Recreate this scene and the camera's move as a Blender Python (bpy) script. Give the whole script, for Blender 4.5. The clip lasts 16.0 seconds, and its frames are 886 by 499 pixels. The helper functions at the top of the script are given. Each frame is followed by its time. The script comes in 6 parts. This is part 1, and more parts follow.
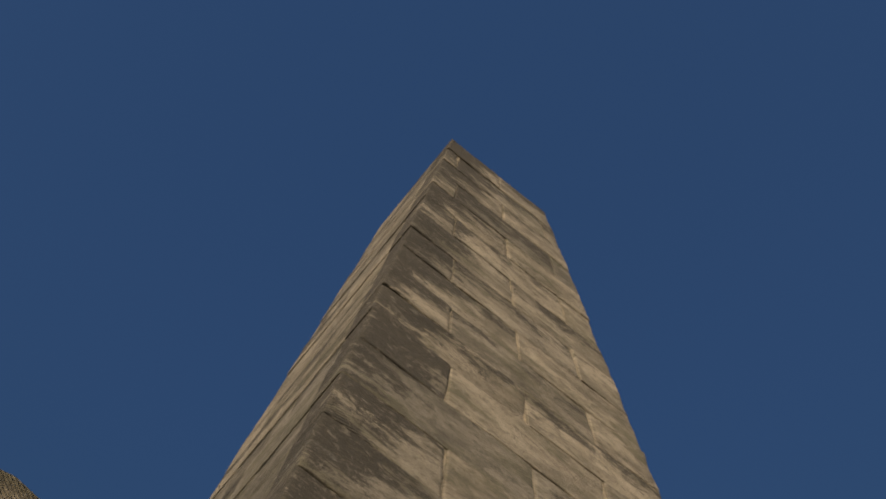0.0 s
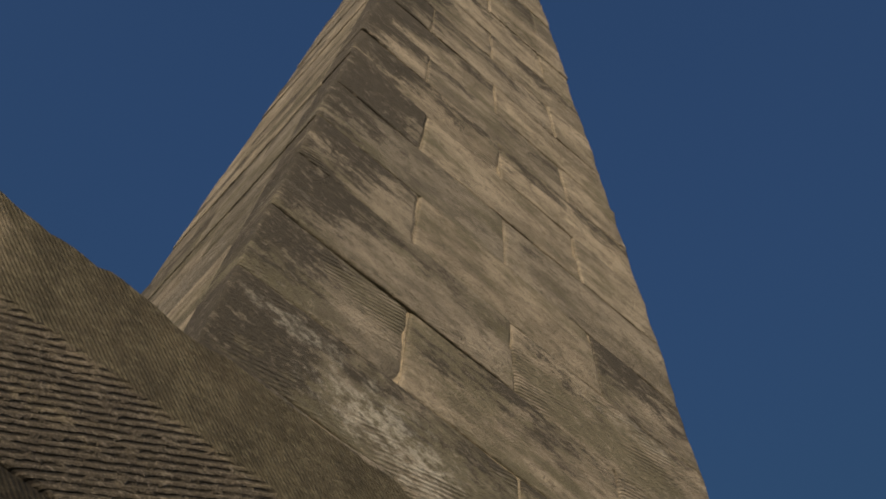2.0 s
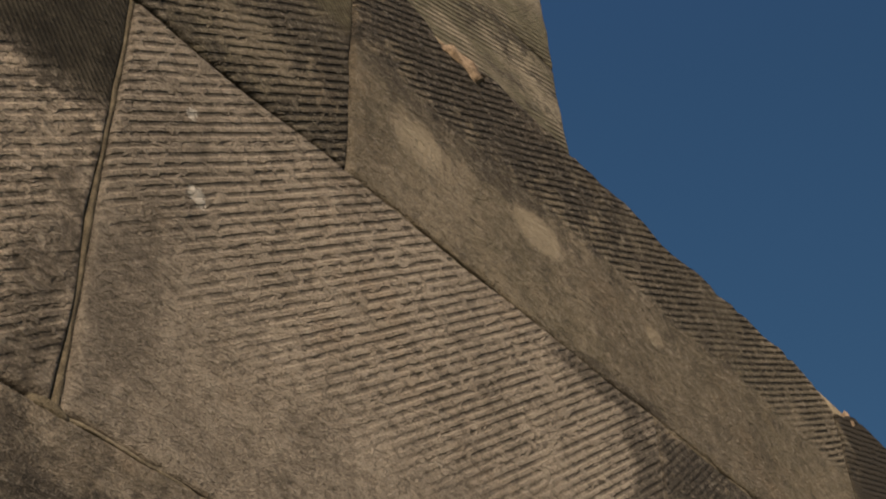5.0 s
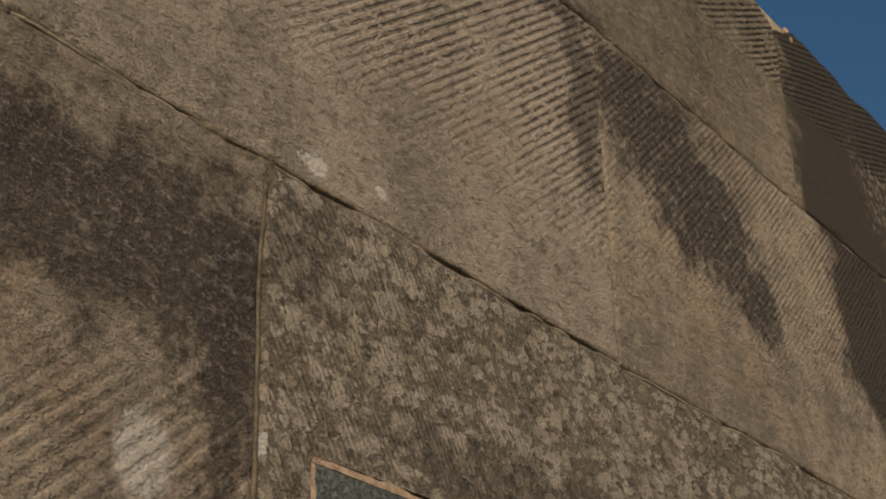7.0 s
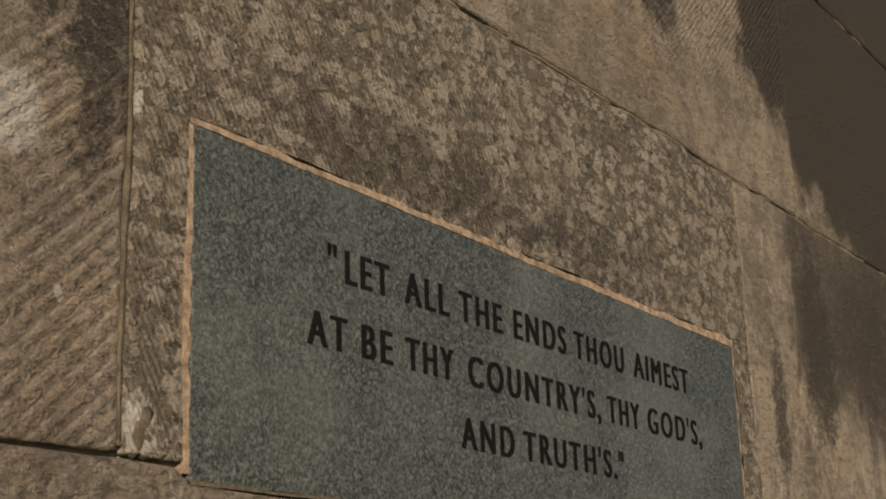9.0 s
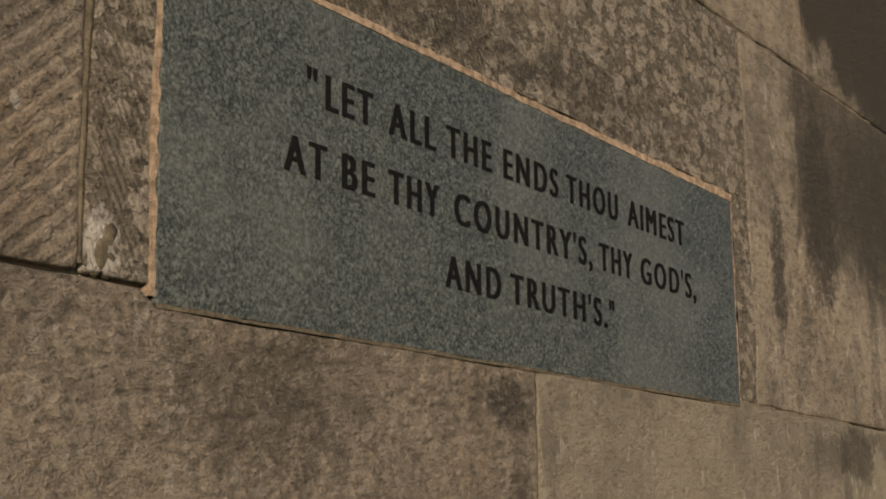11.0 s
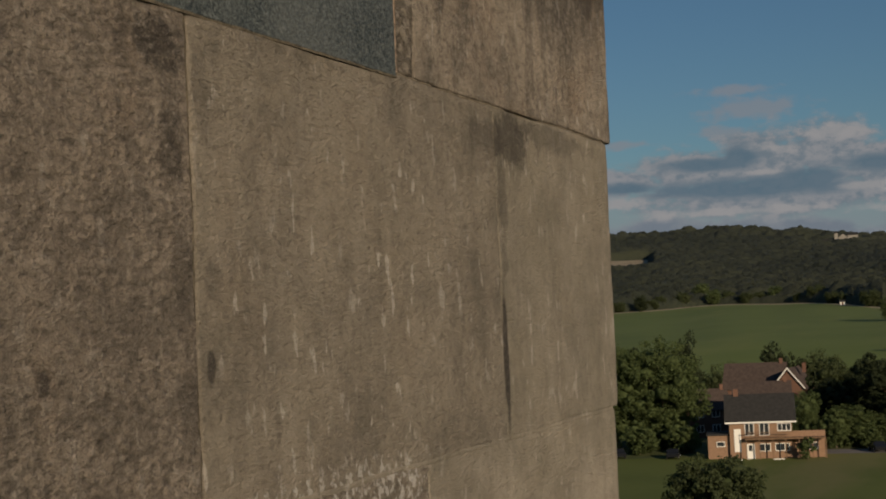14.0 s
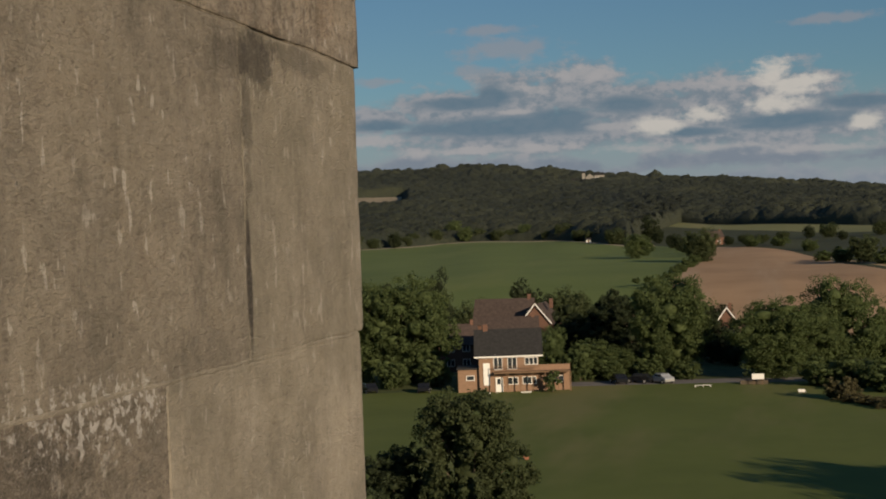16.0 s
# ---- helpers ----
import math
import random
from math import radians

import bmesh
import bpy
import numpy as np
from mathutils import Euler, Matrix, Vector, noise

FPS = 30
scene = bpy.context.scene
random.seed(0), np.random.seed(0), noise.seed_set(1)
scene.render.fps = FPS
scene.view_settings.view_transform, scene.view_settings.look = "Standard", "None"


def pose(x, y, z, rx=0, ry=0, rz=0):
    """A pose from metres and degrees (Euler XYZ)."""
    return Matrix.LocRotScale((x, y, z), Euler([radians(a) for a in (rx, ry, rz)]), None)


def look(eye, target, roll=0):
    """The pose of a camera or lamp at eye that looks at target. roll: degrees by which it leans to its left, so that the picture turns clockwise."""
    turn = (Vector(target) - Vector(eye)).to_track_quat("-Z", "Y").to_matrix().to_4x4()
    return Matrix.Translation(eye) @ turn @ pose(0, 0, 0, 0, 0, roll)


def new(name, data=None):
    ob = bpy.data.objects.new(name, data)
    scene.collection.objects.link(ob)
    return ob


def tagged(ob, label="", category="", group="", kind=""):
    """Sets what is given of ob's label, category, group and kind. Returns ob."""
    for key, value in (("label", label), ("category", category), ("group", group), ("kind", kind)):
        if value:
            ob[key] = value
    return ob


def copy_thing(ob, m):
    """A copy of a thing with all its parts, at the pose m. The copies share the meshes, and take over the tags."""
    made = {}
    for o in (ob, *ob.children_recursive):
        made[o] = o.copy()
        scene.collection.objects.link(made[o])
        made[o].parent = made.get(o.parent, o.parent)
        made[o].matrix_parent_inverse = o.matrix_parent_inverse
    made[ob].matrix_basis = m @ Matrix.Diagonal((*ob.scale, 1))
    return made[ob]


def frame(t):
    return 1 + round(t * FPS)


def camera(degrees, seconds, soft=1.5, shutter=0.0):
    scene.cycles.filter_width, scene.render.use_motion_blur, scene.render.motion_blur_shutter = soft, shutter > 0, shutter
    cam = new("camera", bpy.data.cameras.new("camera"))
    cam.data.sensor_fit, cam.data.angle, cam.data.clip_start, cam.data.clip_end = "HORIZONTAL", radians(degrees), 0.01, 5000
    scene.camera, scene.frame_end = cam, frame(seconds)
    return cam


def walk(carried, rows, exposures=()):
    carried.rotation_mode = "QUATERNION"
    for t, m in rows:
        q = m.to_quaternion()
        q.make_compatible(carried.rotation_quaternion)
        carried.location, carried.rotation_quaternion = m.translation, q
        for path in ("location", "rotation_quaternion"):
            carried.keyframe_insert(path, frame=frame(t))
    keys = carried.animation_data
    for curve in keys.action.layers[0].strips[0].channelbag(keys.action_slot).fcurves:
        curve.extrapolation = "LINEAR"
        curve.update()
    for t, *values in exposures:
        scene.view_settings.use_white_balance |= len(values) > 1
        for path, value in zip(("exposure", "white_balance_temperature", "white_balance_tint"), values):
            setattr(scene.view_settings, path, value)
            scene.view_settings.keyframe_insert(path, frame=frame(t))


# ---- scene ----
cam = camera(33.0, 16.0, soft=1.95)
PATH = [
    (0, (-0.925, -1.632, 2.074), (-0.596, -1.168, 3.991), 3.4),
    (0.5, (-0.934, -1.659, 2.003), (-0.566, -1.153, 3.903), 2.9),
    (1, (-0.924, -1.629, 2.044), (-0.496, -1.071, 3.917), 2.3),
    (1.5, (-0.898, -1.599, 2.061), (-0.413, -0.992, 3.904), 1.8),
    (2, (-0.899, -1.572, 2.062), (-0.348, -0.903, 3.864), 2.3),
    (2.5, (-0.919, -1.534, 2.061), (-0.307, -0.817, 3.825), 2.7),
    (3, (-0.885, -1.469, 2.039), (-0.197, -0.71, 3.756), 1.1),
    (3.5, (-0.841, -1.454, 2.042), (-0.05, -0.648, 3.693), 0.5),
    (4, (-0.813, -1.446, 2.053), (0.133, -0.597, 3.597), -0.5),
    (4.5, (-0.769, -1.451, 2.041), (0.29, -0.565, 3.488), -0.9),
    (4.7, (-0.75, -1.436, 2.031), (0.352, -0.541, 3.44), -1.4),
    (6.8, (-0.782, -1.522, 1.952), (0.61, -0.466, 2.926), -1.3),
    (7, (-0.775, -1.514, 1.949), (0.642, -0.452, 2.878), -1.4),
    (7.5, (-0.769, -1.49, 1.944), (0.715, -0.427, 2.76), -1.5),
    (8, (-0.762, -1.497, 1.936), (0.778, -0.438, 2.649), -1.4),
    (8.5, (-0.734, -1.503, 1.923), (0.847, -0.451, 2.551), -1.7),
    (9, (-0.711, -1.506, 1.906), (0.896, -0.454, 2.463), -1.9),
    (9.2, (-0.696, -1.513, 1.902), (0.915, -0.451, 2.427), -1.8),
    (11.3, (-0.581, -1.461, 1.84), (1.064, -0.387, 2.213), -0.6),
    (11.5, (-0.577, -1.467, 1.828), (1.081, -0.405, 2.179), -0.5),
    (12, (-0.562, -1.468, 1.791), (1.144, -0.461, 2.064), -0.5),
    (12.5, (-0.545, -1.472, 1.722), (1.206, -0.53, 1.938), -1.5),
    (13, (-0.563, -1.47, 1.649), (1.241, -0.623, 1.81), -2.7),
    (13.5, (-0.556, -1.466, 1.633), (1.277, -0.674, 1.751), -2.6),
    (14, (-0.523, -1.474, 1.612), (1.338, -0.747, 1.694), -2.6),
    (14.5, (-0.5, -1.472, 1.605), (1.394, -0.832, 1.659), -2.4),
    (15, (-0.479, -1.483, 1.59), (1.446, -0.942, 1.621), -2.5),
    (15.5, (-0.461, -1.49, 1.581), (1.482, -1.017, 1.589), -2.2),
    (16, (-0.485, -1.492, 1.567), (1.47, -1.074, 1.55), -2.2),
]
EXPOSURE = [(0, 0.06), (1, 0.02), (2.5, 0.0), (3.5, 0.17), (4, 0.03), (4.5, 0.0), (7, -0.03), (8, 0.05), (9, 0.13), (11.5, 0.03), (12.5, -0.2), (13.5, -0.35), (14.5, -0.34), (15, -0.26), (15.5, -0.12), (16, -0.03)]
walk(cam, [(t, look(eye, target, roll)) for t, eye, target, roll in PATH], EXPOSURE)

# ---- light: low warm sun from behind, clear sky with cumulus over the horizon ----
SUN_AZ, SUN_EL = 42.0, 15.0      # the way the light travels, seen from above, and its height


def make_world():
    w = bpy.data.worlds.new("sky")
    scene.world = w
    w.use_nodes = True
    nt = w.node_tree
    nt.nodes.clear()
    L = nt.links.new

    def nd(kind, **kw):
        n = nt.nodes.new(kind)
        for k, v in kw.items():
            n.inputs[k].default_value = v
        return n

    def mt(op, a, b=None, clamp=False):
        n = nt.nodes.new("ShaderNodeMath")
        n.operation, n.use_clamp = op, clamp
        for i, v in enumerate((a, b)):
            if v is None:
                continue
            if isinstance(v, (int, float)):
                n.inputs[i].default_value = v
            else:
                L(v, n.inputs[i])
        return n.outputs[0]

    def ramp(v, a, b, lo=0.0, hi=1.0):
        n = nt.nodes.new("ShaderNodeMapRange")
        n.interpolation_type = "SMOOTHSTEP"
        L(v, n.inputs[0])
        for i, x in enumerate((a, b, lo, hi)):
            n.inputs[i + 1].default_value = x
        return n.outputs[0]

    sky = nt.nodes.new("ShaderNodeTexSky")
    sky.sky_type, sky.sun_disc = "NISHITA", False
    sky.sun_elevation, sky.sun_rotation = radians(SUN_EL), radians(270 - SUN_AZ)
    sky.air_density, sky.dust_density, sky.ozone_density = 1.0, 0.4, 2.2
    co = nt.nodes.new("ShaderNodeTexCoord")
    sep = nt.nodes.new("ShaderNodeSeparateXYZ")
    L(co.outputs["Generated"], sep.inputs[0])
    elev = sep.outputs[2]

    azim = mt("ARCTAN2", sep.outputs[1], sep.outputs[0])
    high = mt("MULTIPLY", mt("ARCSINE", elev), 57.3)

    def field(sx, sy, seed, detail, rough):
        """Fractal noise over azimuth and height; sx, sy are turns per degree."""
        v = nt.nodes.new("ShaderNodeCombineXYZ")
        L(mt("MULTIPLY", azim, 57.3 * sx), v.inputs[0])
        L(mt("MULTIPLY", high, sy), v.inputs[1])
        v.inputs[2].default_value = seed
        n = nd("ShaderNodeTexNoise", Scale=1.0, Detail=detail, Roughness=rough)
        L(v.outputs[0], n.inputs["Vector"])
        return n.outputs[0]

    def blend(f, a, b):
        n = nt.nodes.new("ShaderNodeMix")
        n.data_type = "RGBA"
        L(f, n.inputs[0])
        for v, s in ((a, n.inputs[6]), (b, n.inputs[7])):
            if isinstance(v, tuple):
                s.default_value = (*v, 1)
            else:
                L(v, s)
        return n.outputs[2]

    def deck(behind, base, thick, cover, seed, top_col, base_col, opaque=1.0, wide=0.16):
        """One deck of cumulus: flat ragged bases, heaped tops, lit from above."""
        mass = ramp(field(wide, 0.0, seed, 3.0, 0.5), cover - 0.1, cover + 0.16)
        puff = mt("SUBTRACT", field(0.55, 1.15, seed + 3.0, 5.0, 0.54), 0.5)
        fine = mt("SUBTRACT", field(2.0, 4.2, seed + 7.0, 4.0, 0.55), 0.5)
        lump = mt("ADD", mt("MULTIPLY", puff, 1.8), mt("MULTIPLY", fine, 0.35))
        tall = mt("MULTIPLY", mass, thick)
        top = mt("ADD", tall, mt("MULTIPLY", lump, thick))
        up = mt("SUBTRACT", high, mt("ADD", mt("MULTIPLY", mt("SUBTRACT", field(0.3, 0.0, seed + 5.0, 4.0, 0.6), 0.5), 0.9), base))
        d = mt("MULTIPLY", ramp(mt("SUBTRACT", top, up), -0.08, 0.45), ramp(mt("ADD", up, mt("MULTIPLY", fine, 0.5)), -0.18, 0.14))
        d = mt("MULTIPLY", d, ramp(mass, 0.02, 0.3, 0.0, opaque))
        depth = mt("DIVIDE", up, mt("ADD", mt("MAXIMUM", top, 0.0), 0.35))
        shade = mt("ADD", mt("MULTIPLY", ramp(depth, 0.25, 1.0), 0.85), mt("ADD", mt("MULTIPLY", fine, 0.75), mt("MULTIPLY", puff, -0.9)))
        shade = mt("ADD", shade, 0.03, True)
        return blend(d, behind, blend(shade, base_col, top_col))

    swell = mt("SUBTRACT", field(0.62, 1.15, 13.0, 5.0, 0.55), 0.5)
    curl = mt("SUBTRACT", field(1.9, 2.9, 29.0, 5.0, 0.58), 0.5)
    band = mt("SUBTRACT", field(0.22, 2.4, 41.0, 4.0, 0.6), 0.5)
    ragged = mt("ADD", mt("MULTIPLY", swell, 2.7), mt("ADD", mt("MULTIPLY", curl, 1.7), mt("MULTIPLY", band, 1.3)))
    azd = mt("MULTIPLY", azim, 57.3)

    def heap(az, el, wide, tall, edge, torn):
        """A ragged cloud mass round a place in the sky, in degrees."""
        dx = mt("DIVIDE", mt("SUBTRACT", azd, az), wide)
        dy = mt("DIVIDE", mt("SUBTRACT", high, el), tall)
        r = mt("SQRT", mt("ADD", mt("MULTIPLY", dx, dx), mt("MULTIPLY", dy, dy)))
        return ramp(mt("ADD", r, mt("MULTIPLY", ragged, torn)), 1.0 + edge, 1.0 - edge)

    def heaps(behind, places, colour, opaque=1.0, edge=0.34, torn=1.0):
        d = None
        for p in places:
            one = heap(*p, edge, torn)
            d = one if d is None else mt("MAXIMUM", d, one)
        return blend(mt("MULTIPLY", d, opaque), behind, colour)

    def decks(behind):
        pale, grey = (5.0, 4.9, 4.9), (2.5, 2.9, 3.5)
        c = blend(ramp(high, 6.0, 1.6, 0.0, 0.85), behind, (3.2, 3.7, 4.2))
        c = deck(c, 1.3, 0.9, 0.3, 11.3, pale, (2.9, 3.3, 3.9), 0.85, 0.1)
        c = deck(c, 2.3, 0.9, 0.36, 4.2, pale, grey, 0.9, 0.12)
        # thin high wisps, lit pink
        c = heaps(c, ((9.4, 7.05, 1.5, 0.36), (10.4, 6.2, 0.9, 0.24), (10.0, 7.8, 1.2, 0.16), (14.2, 6.0, 0.8, 0.15), (-3.2, 7.5, 1.5, 0.15), (-24.0, 7.0, 2.5, 0.4), (31.0, 7.4, 3.0, 0.4)), (3.7, 3.6, 3.85), 0.6, 0.6)
        # the long grey bank
        c = heaps(c, ((11.4, 4.8, 2.6, 0.85), (8.9, 5.1, 2.2, 1.15), (6.8, 5.3, 1.8, 1.15), (4.6, 4.7, 2.8, 0.95), (1.7, 4.7, 2.1, 1.1), (-1.0, 4.7, 2.1, 1.25), (-4.0, 4.2, 2.4, 0.6), (14.6, 4.5, 2.2, 0.5), (9.0, 3.7, 5.5, 0.75), (0.0, 3.7, 6.0, 0.8), (-9.0, 4.4, 3.0, 1.0), (-16.0, 4.8, 4.0, 1.3), (19.5, 4.4, 3.0, 0.8), (27.0, 4.9, 4.0, 1.2)), blend(ramp(mt("ADD", curl, mt("MULTIPLY", swell, 0.6)), -0.14, 0.16), (3.9, 4.0, 4.25), (2.4, 2.95, 3.45)), torn=0.55)
        # slate-blue undersides
        c = heaps(c, ((11.0, 5.05, 1.5, 0.24), (9.9, 5.3, 0.7, 0.42), (10.0, 4.1, 3.4, 0.36), (7.4, 4.4, 1.1, 0.36), (5.0, 4.75, 1.3, 0.28), (-1.3, 3.85, 2.3, 0.3), (-3.7, 4.4, 1.4, 0.26), (2.6, 3.6, 1.4, 0.16), (14.2, 4.3, 1.2, 0.2), (-9.5, 4.0, 2.6, 0.4), (20.0, 4.0, 2.5, 0.35)), (1.45, 2.3, 3.0), 0.85, 0.5, 0.8)
        # sunlit tops and broken shelves
        c = heaps(c, ((-0.55, 5.6, 0.75, 0.42), (-1.35, 5.2, 0.85, 0.38), (-0.7, 4.5, 1.0, 0.3), (-3.9, 3.65, 0.5, 0.26), (3.7, 3.85, 0.7, 0.28), (2.0, 4.2, 0.8, 0.24), (-8.2, 5.2, 1.2, 0.5), (27.0, 5.9, 1.6, 0.5)), (7.4, 6.9, 6.2), 0.85, 0.6)
        return heaps(c, ((1.2, 5.35, 0.9, 0.26), (6.6, 6.0, 1.0, 0.26), (8.6, 5.55, 0.9, 0.18), (5.5, 3.95, 0.55, 0.12), (14.6, 3.75, 1.1, 0.2), (10.2, 3.25, 3.4, 0.15), (4.6, 3.1, 1.7, 0.17), (1.6, 3.0, 1.6, 0.13), (-2.4, 2.75, 2.0, 0.14), (9.0, 4.65, 0.6, 0.08)), (5.0, 4.8, 4.8), 0.7, 0.6)

    blue = nt.nodes.new("ShaderNodeMix")
    blue.data_type, blue.blend_type = "RGBA", "MULTIPLY"
    blue.inputs[0].default_value = 1.0
    L(sky.outputs[0], blue.inputs[6])
    blue.inputs[7].default_value = (0.76, 1.0, 1.3, 1)
    low = nt.nodes.new("ShaderNodeMix")
    low.data_type, low.blend_type = "RGBA", "MULTIPLY"
    L(ramp(elev, 0.95, 0.22), low.inputs[0])
    L(blue.outputs[2], low.inputs[6])
    low.inputs[7].default_value = (0.655, 0.64, 0.57, 1)
    half_way = nt.nodes.new("ShaderNodeMix")
    half_way.data_type, half_way.blend_type = "RGBA", "MULTIPLY"
    L(mt("MULTIPLY", ramp(elev, 0.3, 0.62), ramp(elev, 0.93, 0.72)), half_way.inputs[0])
    L(low.outputs[2], half_way.inputs[6])
    half_way.inputs[7].default_value = (0.86, 0.92, 0.82, 1)
    bg = nd("ShaderNodeBackground", Strength=0.075)
    L(decks(half_way.outputs[2]), bg.inputs[0])
    out = nt.nodes.new("ShaderNodeOutputWorld")
    L(bg.outputs[0], out.inputs[0])


make_world()
sun_data = bpy.data.lights.new("sun", "SUN")
sun_data.energy, sun_data.angle, sun_data.color = 5.0, radians(0.6), (1.0, 0.8, 0.56)
sun = new("sun", sun_data)
_az, _el = radians(SUN_AZ), radians(SUN_EL)
sun.matrix_world = look((0, 0, 60), (math.cos(_az) * math.cos(_el), math.sin(_az) * math.cos(_el), 60 - math.sin(_el)))


# ---- materials ----
class Nodes:
    """Small writer of node materials."""

    def __init__(self, name, rough=0.9):
        self.mat = bpy.data.materials.new(name)
        self.mat.use_nodes = True
        self.nt = self.mat.node_tree
        self.p = self.nt.nodes["Principled BSDF"]
        self.p.inputs["Roughness"].default_value = rough
        self.co = self.nt.nodes.new("ShaderNodeTexCoord").outputs["Object"]
        self.geo = self.nt.nodes.new("ShaderNodeNewGeometry")
        self.info = self.nt.nodes.new("ShaderNodeObjectInfo")
        self.rnd = self.info.outputs["Random"]

    def put(self, v, socket):
        if hasattr(v, "is_linked"):
            self.nt.links.new(v, socket)
        else:
            socket.default_value = v

    def math(self, op, a, b=0.0, clamp=False):
        n = self.nt.nodes.new("ShaderNodeMath")
        n.operation, n.use_clamp = op, clamp
        self.put(a, n.inputs[0])
        self.put(b, n.inputs[1])
        return n.outputs[0]

    def map(self, scale=(1, 1, 1), loc=(0, 0, 0), rot=(0, 0, 0), src=None):
        n = self.nt.nodes.new("ShaderNodeMapping")
        self.put(src or self.co, n.inputs[0])
        n.inputs["Location"].default_value = loc
        n.inputs["Rotation"].default_value = [radians(a) for a in rot]
        n.inputs["Scale"].default_value = scale
        return n.outputs[0]

    def noise(self, scale, detail=4.0, rough=0.55, vec=None, dist=0.0):
        n = self.nt.nodes.new("ShaderNodeTexNoise")
        self.put(vec or self.co, n.inputs["Vector"])
        n.inputs["Scale"].default_value = scale
        n.inputs["Detail"].default_value = detail
        n.inputs["Roughness"].default_value = rough
        n.inputs["Distortion"].default_value = dist
        return n.outputs[0]

    def voro(self, scale, vec=None, feature="F1", out="Distance"):
        n = self.nt.nodes.new("ShaderNodeTexVoronoi")
        n.feature = feature
        self.put(vec or self.co, n.inputs["Vector"])
        n.inputs["Scale"].default_value = scale
        return n.outputs[out]

    def ramp(self, v, a, b, lo=0.0, hi=1.0):
        n = self.nt.nodes.new("ShaderNodeMapRange")
        n.interpolation_type = "SMOOTHSTEP"
        self.put(v, n.inputs[0])
        for i, x in enumerate((a, b, lo, hi)):
            n.inputs[i + 1].default_value = x
        return n.outputs[0]

    def mix(self, f, a, b, blend="MIX"):
        n = self.nt.nodes.new("ShaderNodeMix")
        n.data_type, n.blend_type = "RGBA", blend
        self.put(f, n.inputs[0])
        for v, s in ((a, n.inputs[6]), (b, n.inputs[7])):
            self.put(v if hasattr(v, "is_linked") else (*v, 1)[:4], s)
        return n.outputs[2]

    def xyz(self):
        n = self.nt.nodes.new("ShaderNodeSeparateXYZ")
        self.put(self.co, n.inputs[0])
        return n.outputs

    def wave(self, scale, dist, dscale, vec, detail=2.0):
        n = self.nt.nodes.new("ShaderNodeTexWave")
        n.wave_profile = "SIN"
        n.bands_direction = "Z"
        self.put(vec, n.inputs["Vector"])
        n.inputs["Scale"].default_value = scale
        n.inputs["Distortion"].default_value = dist
        n.inputs["Detail"].default_value = detail
        n.inputs["Detail Scale"].default_value = dscale
        return n.outputs[1]

    def bump(self, height, strength, dist):
        n = self.nt.nodes.new("ShaderNodeBump")
        n.inputs["Strength"].default_value = strength
        n.inputs["Distance"].default_value = dist
        self.put(height, n.inputs["Height"])
        return n.outputs[0]

    def done(self, colour, normal=None, rough=None):
        self.put(colour if hasattr(colour, "is_linked") else (*colour, 1)[:4], self.p.inputs["Base Color"])
        if normal is not None:
            self.put(normal, self.p.inputs["Normal"])
        if rough is not None:
            self.put(rough, self.p.inputs["Roughness"])
        self.p.inputs["Specular IOR Level"].default_value = 0.25
        return self.mat


def blot(n, x, z, rx, rz, edge=0.35, frac=0.55, scale=9.0):
    """1 inside a ragged oval patch round (x, z) on the front, 0 outside."""
    mp = n.map((1.0 / rx, 0.0, 1.0 / rz), (-x / rx, 0.0, -z / rz))
    ln = n.nt.nodes.new("ShaderNodeVectorMath")
    ln.operation = "LENGTH"
    n.put(mp, ln.inputs[0])
    ragged = n.math("ADD", ln.outputs["Value"], n.math("MULTIPLY", n.math("SUBTRACT", n.noise(scale, 8, 0.78), 0.5), frac * 8))
    body = n.ramp(ragged, 1.0 + edge, 1.0 - edge)
    return n.math("MULTIPLY", body, n.ramp(n.noise(55, 5, 0.75), 0.38, 0.5, 0.7, 1.0))


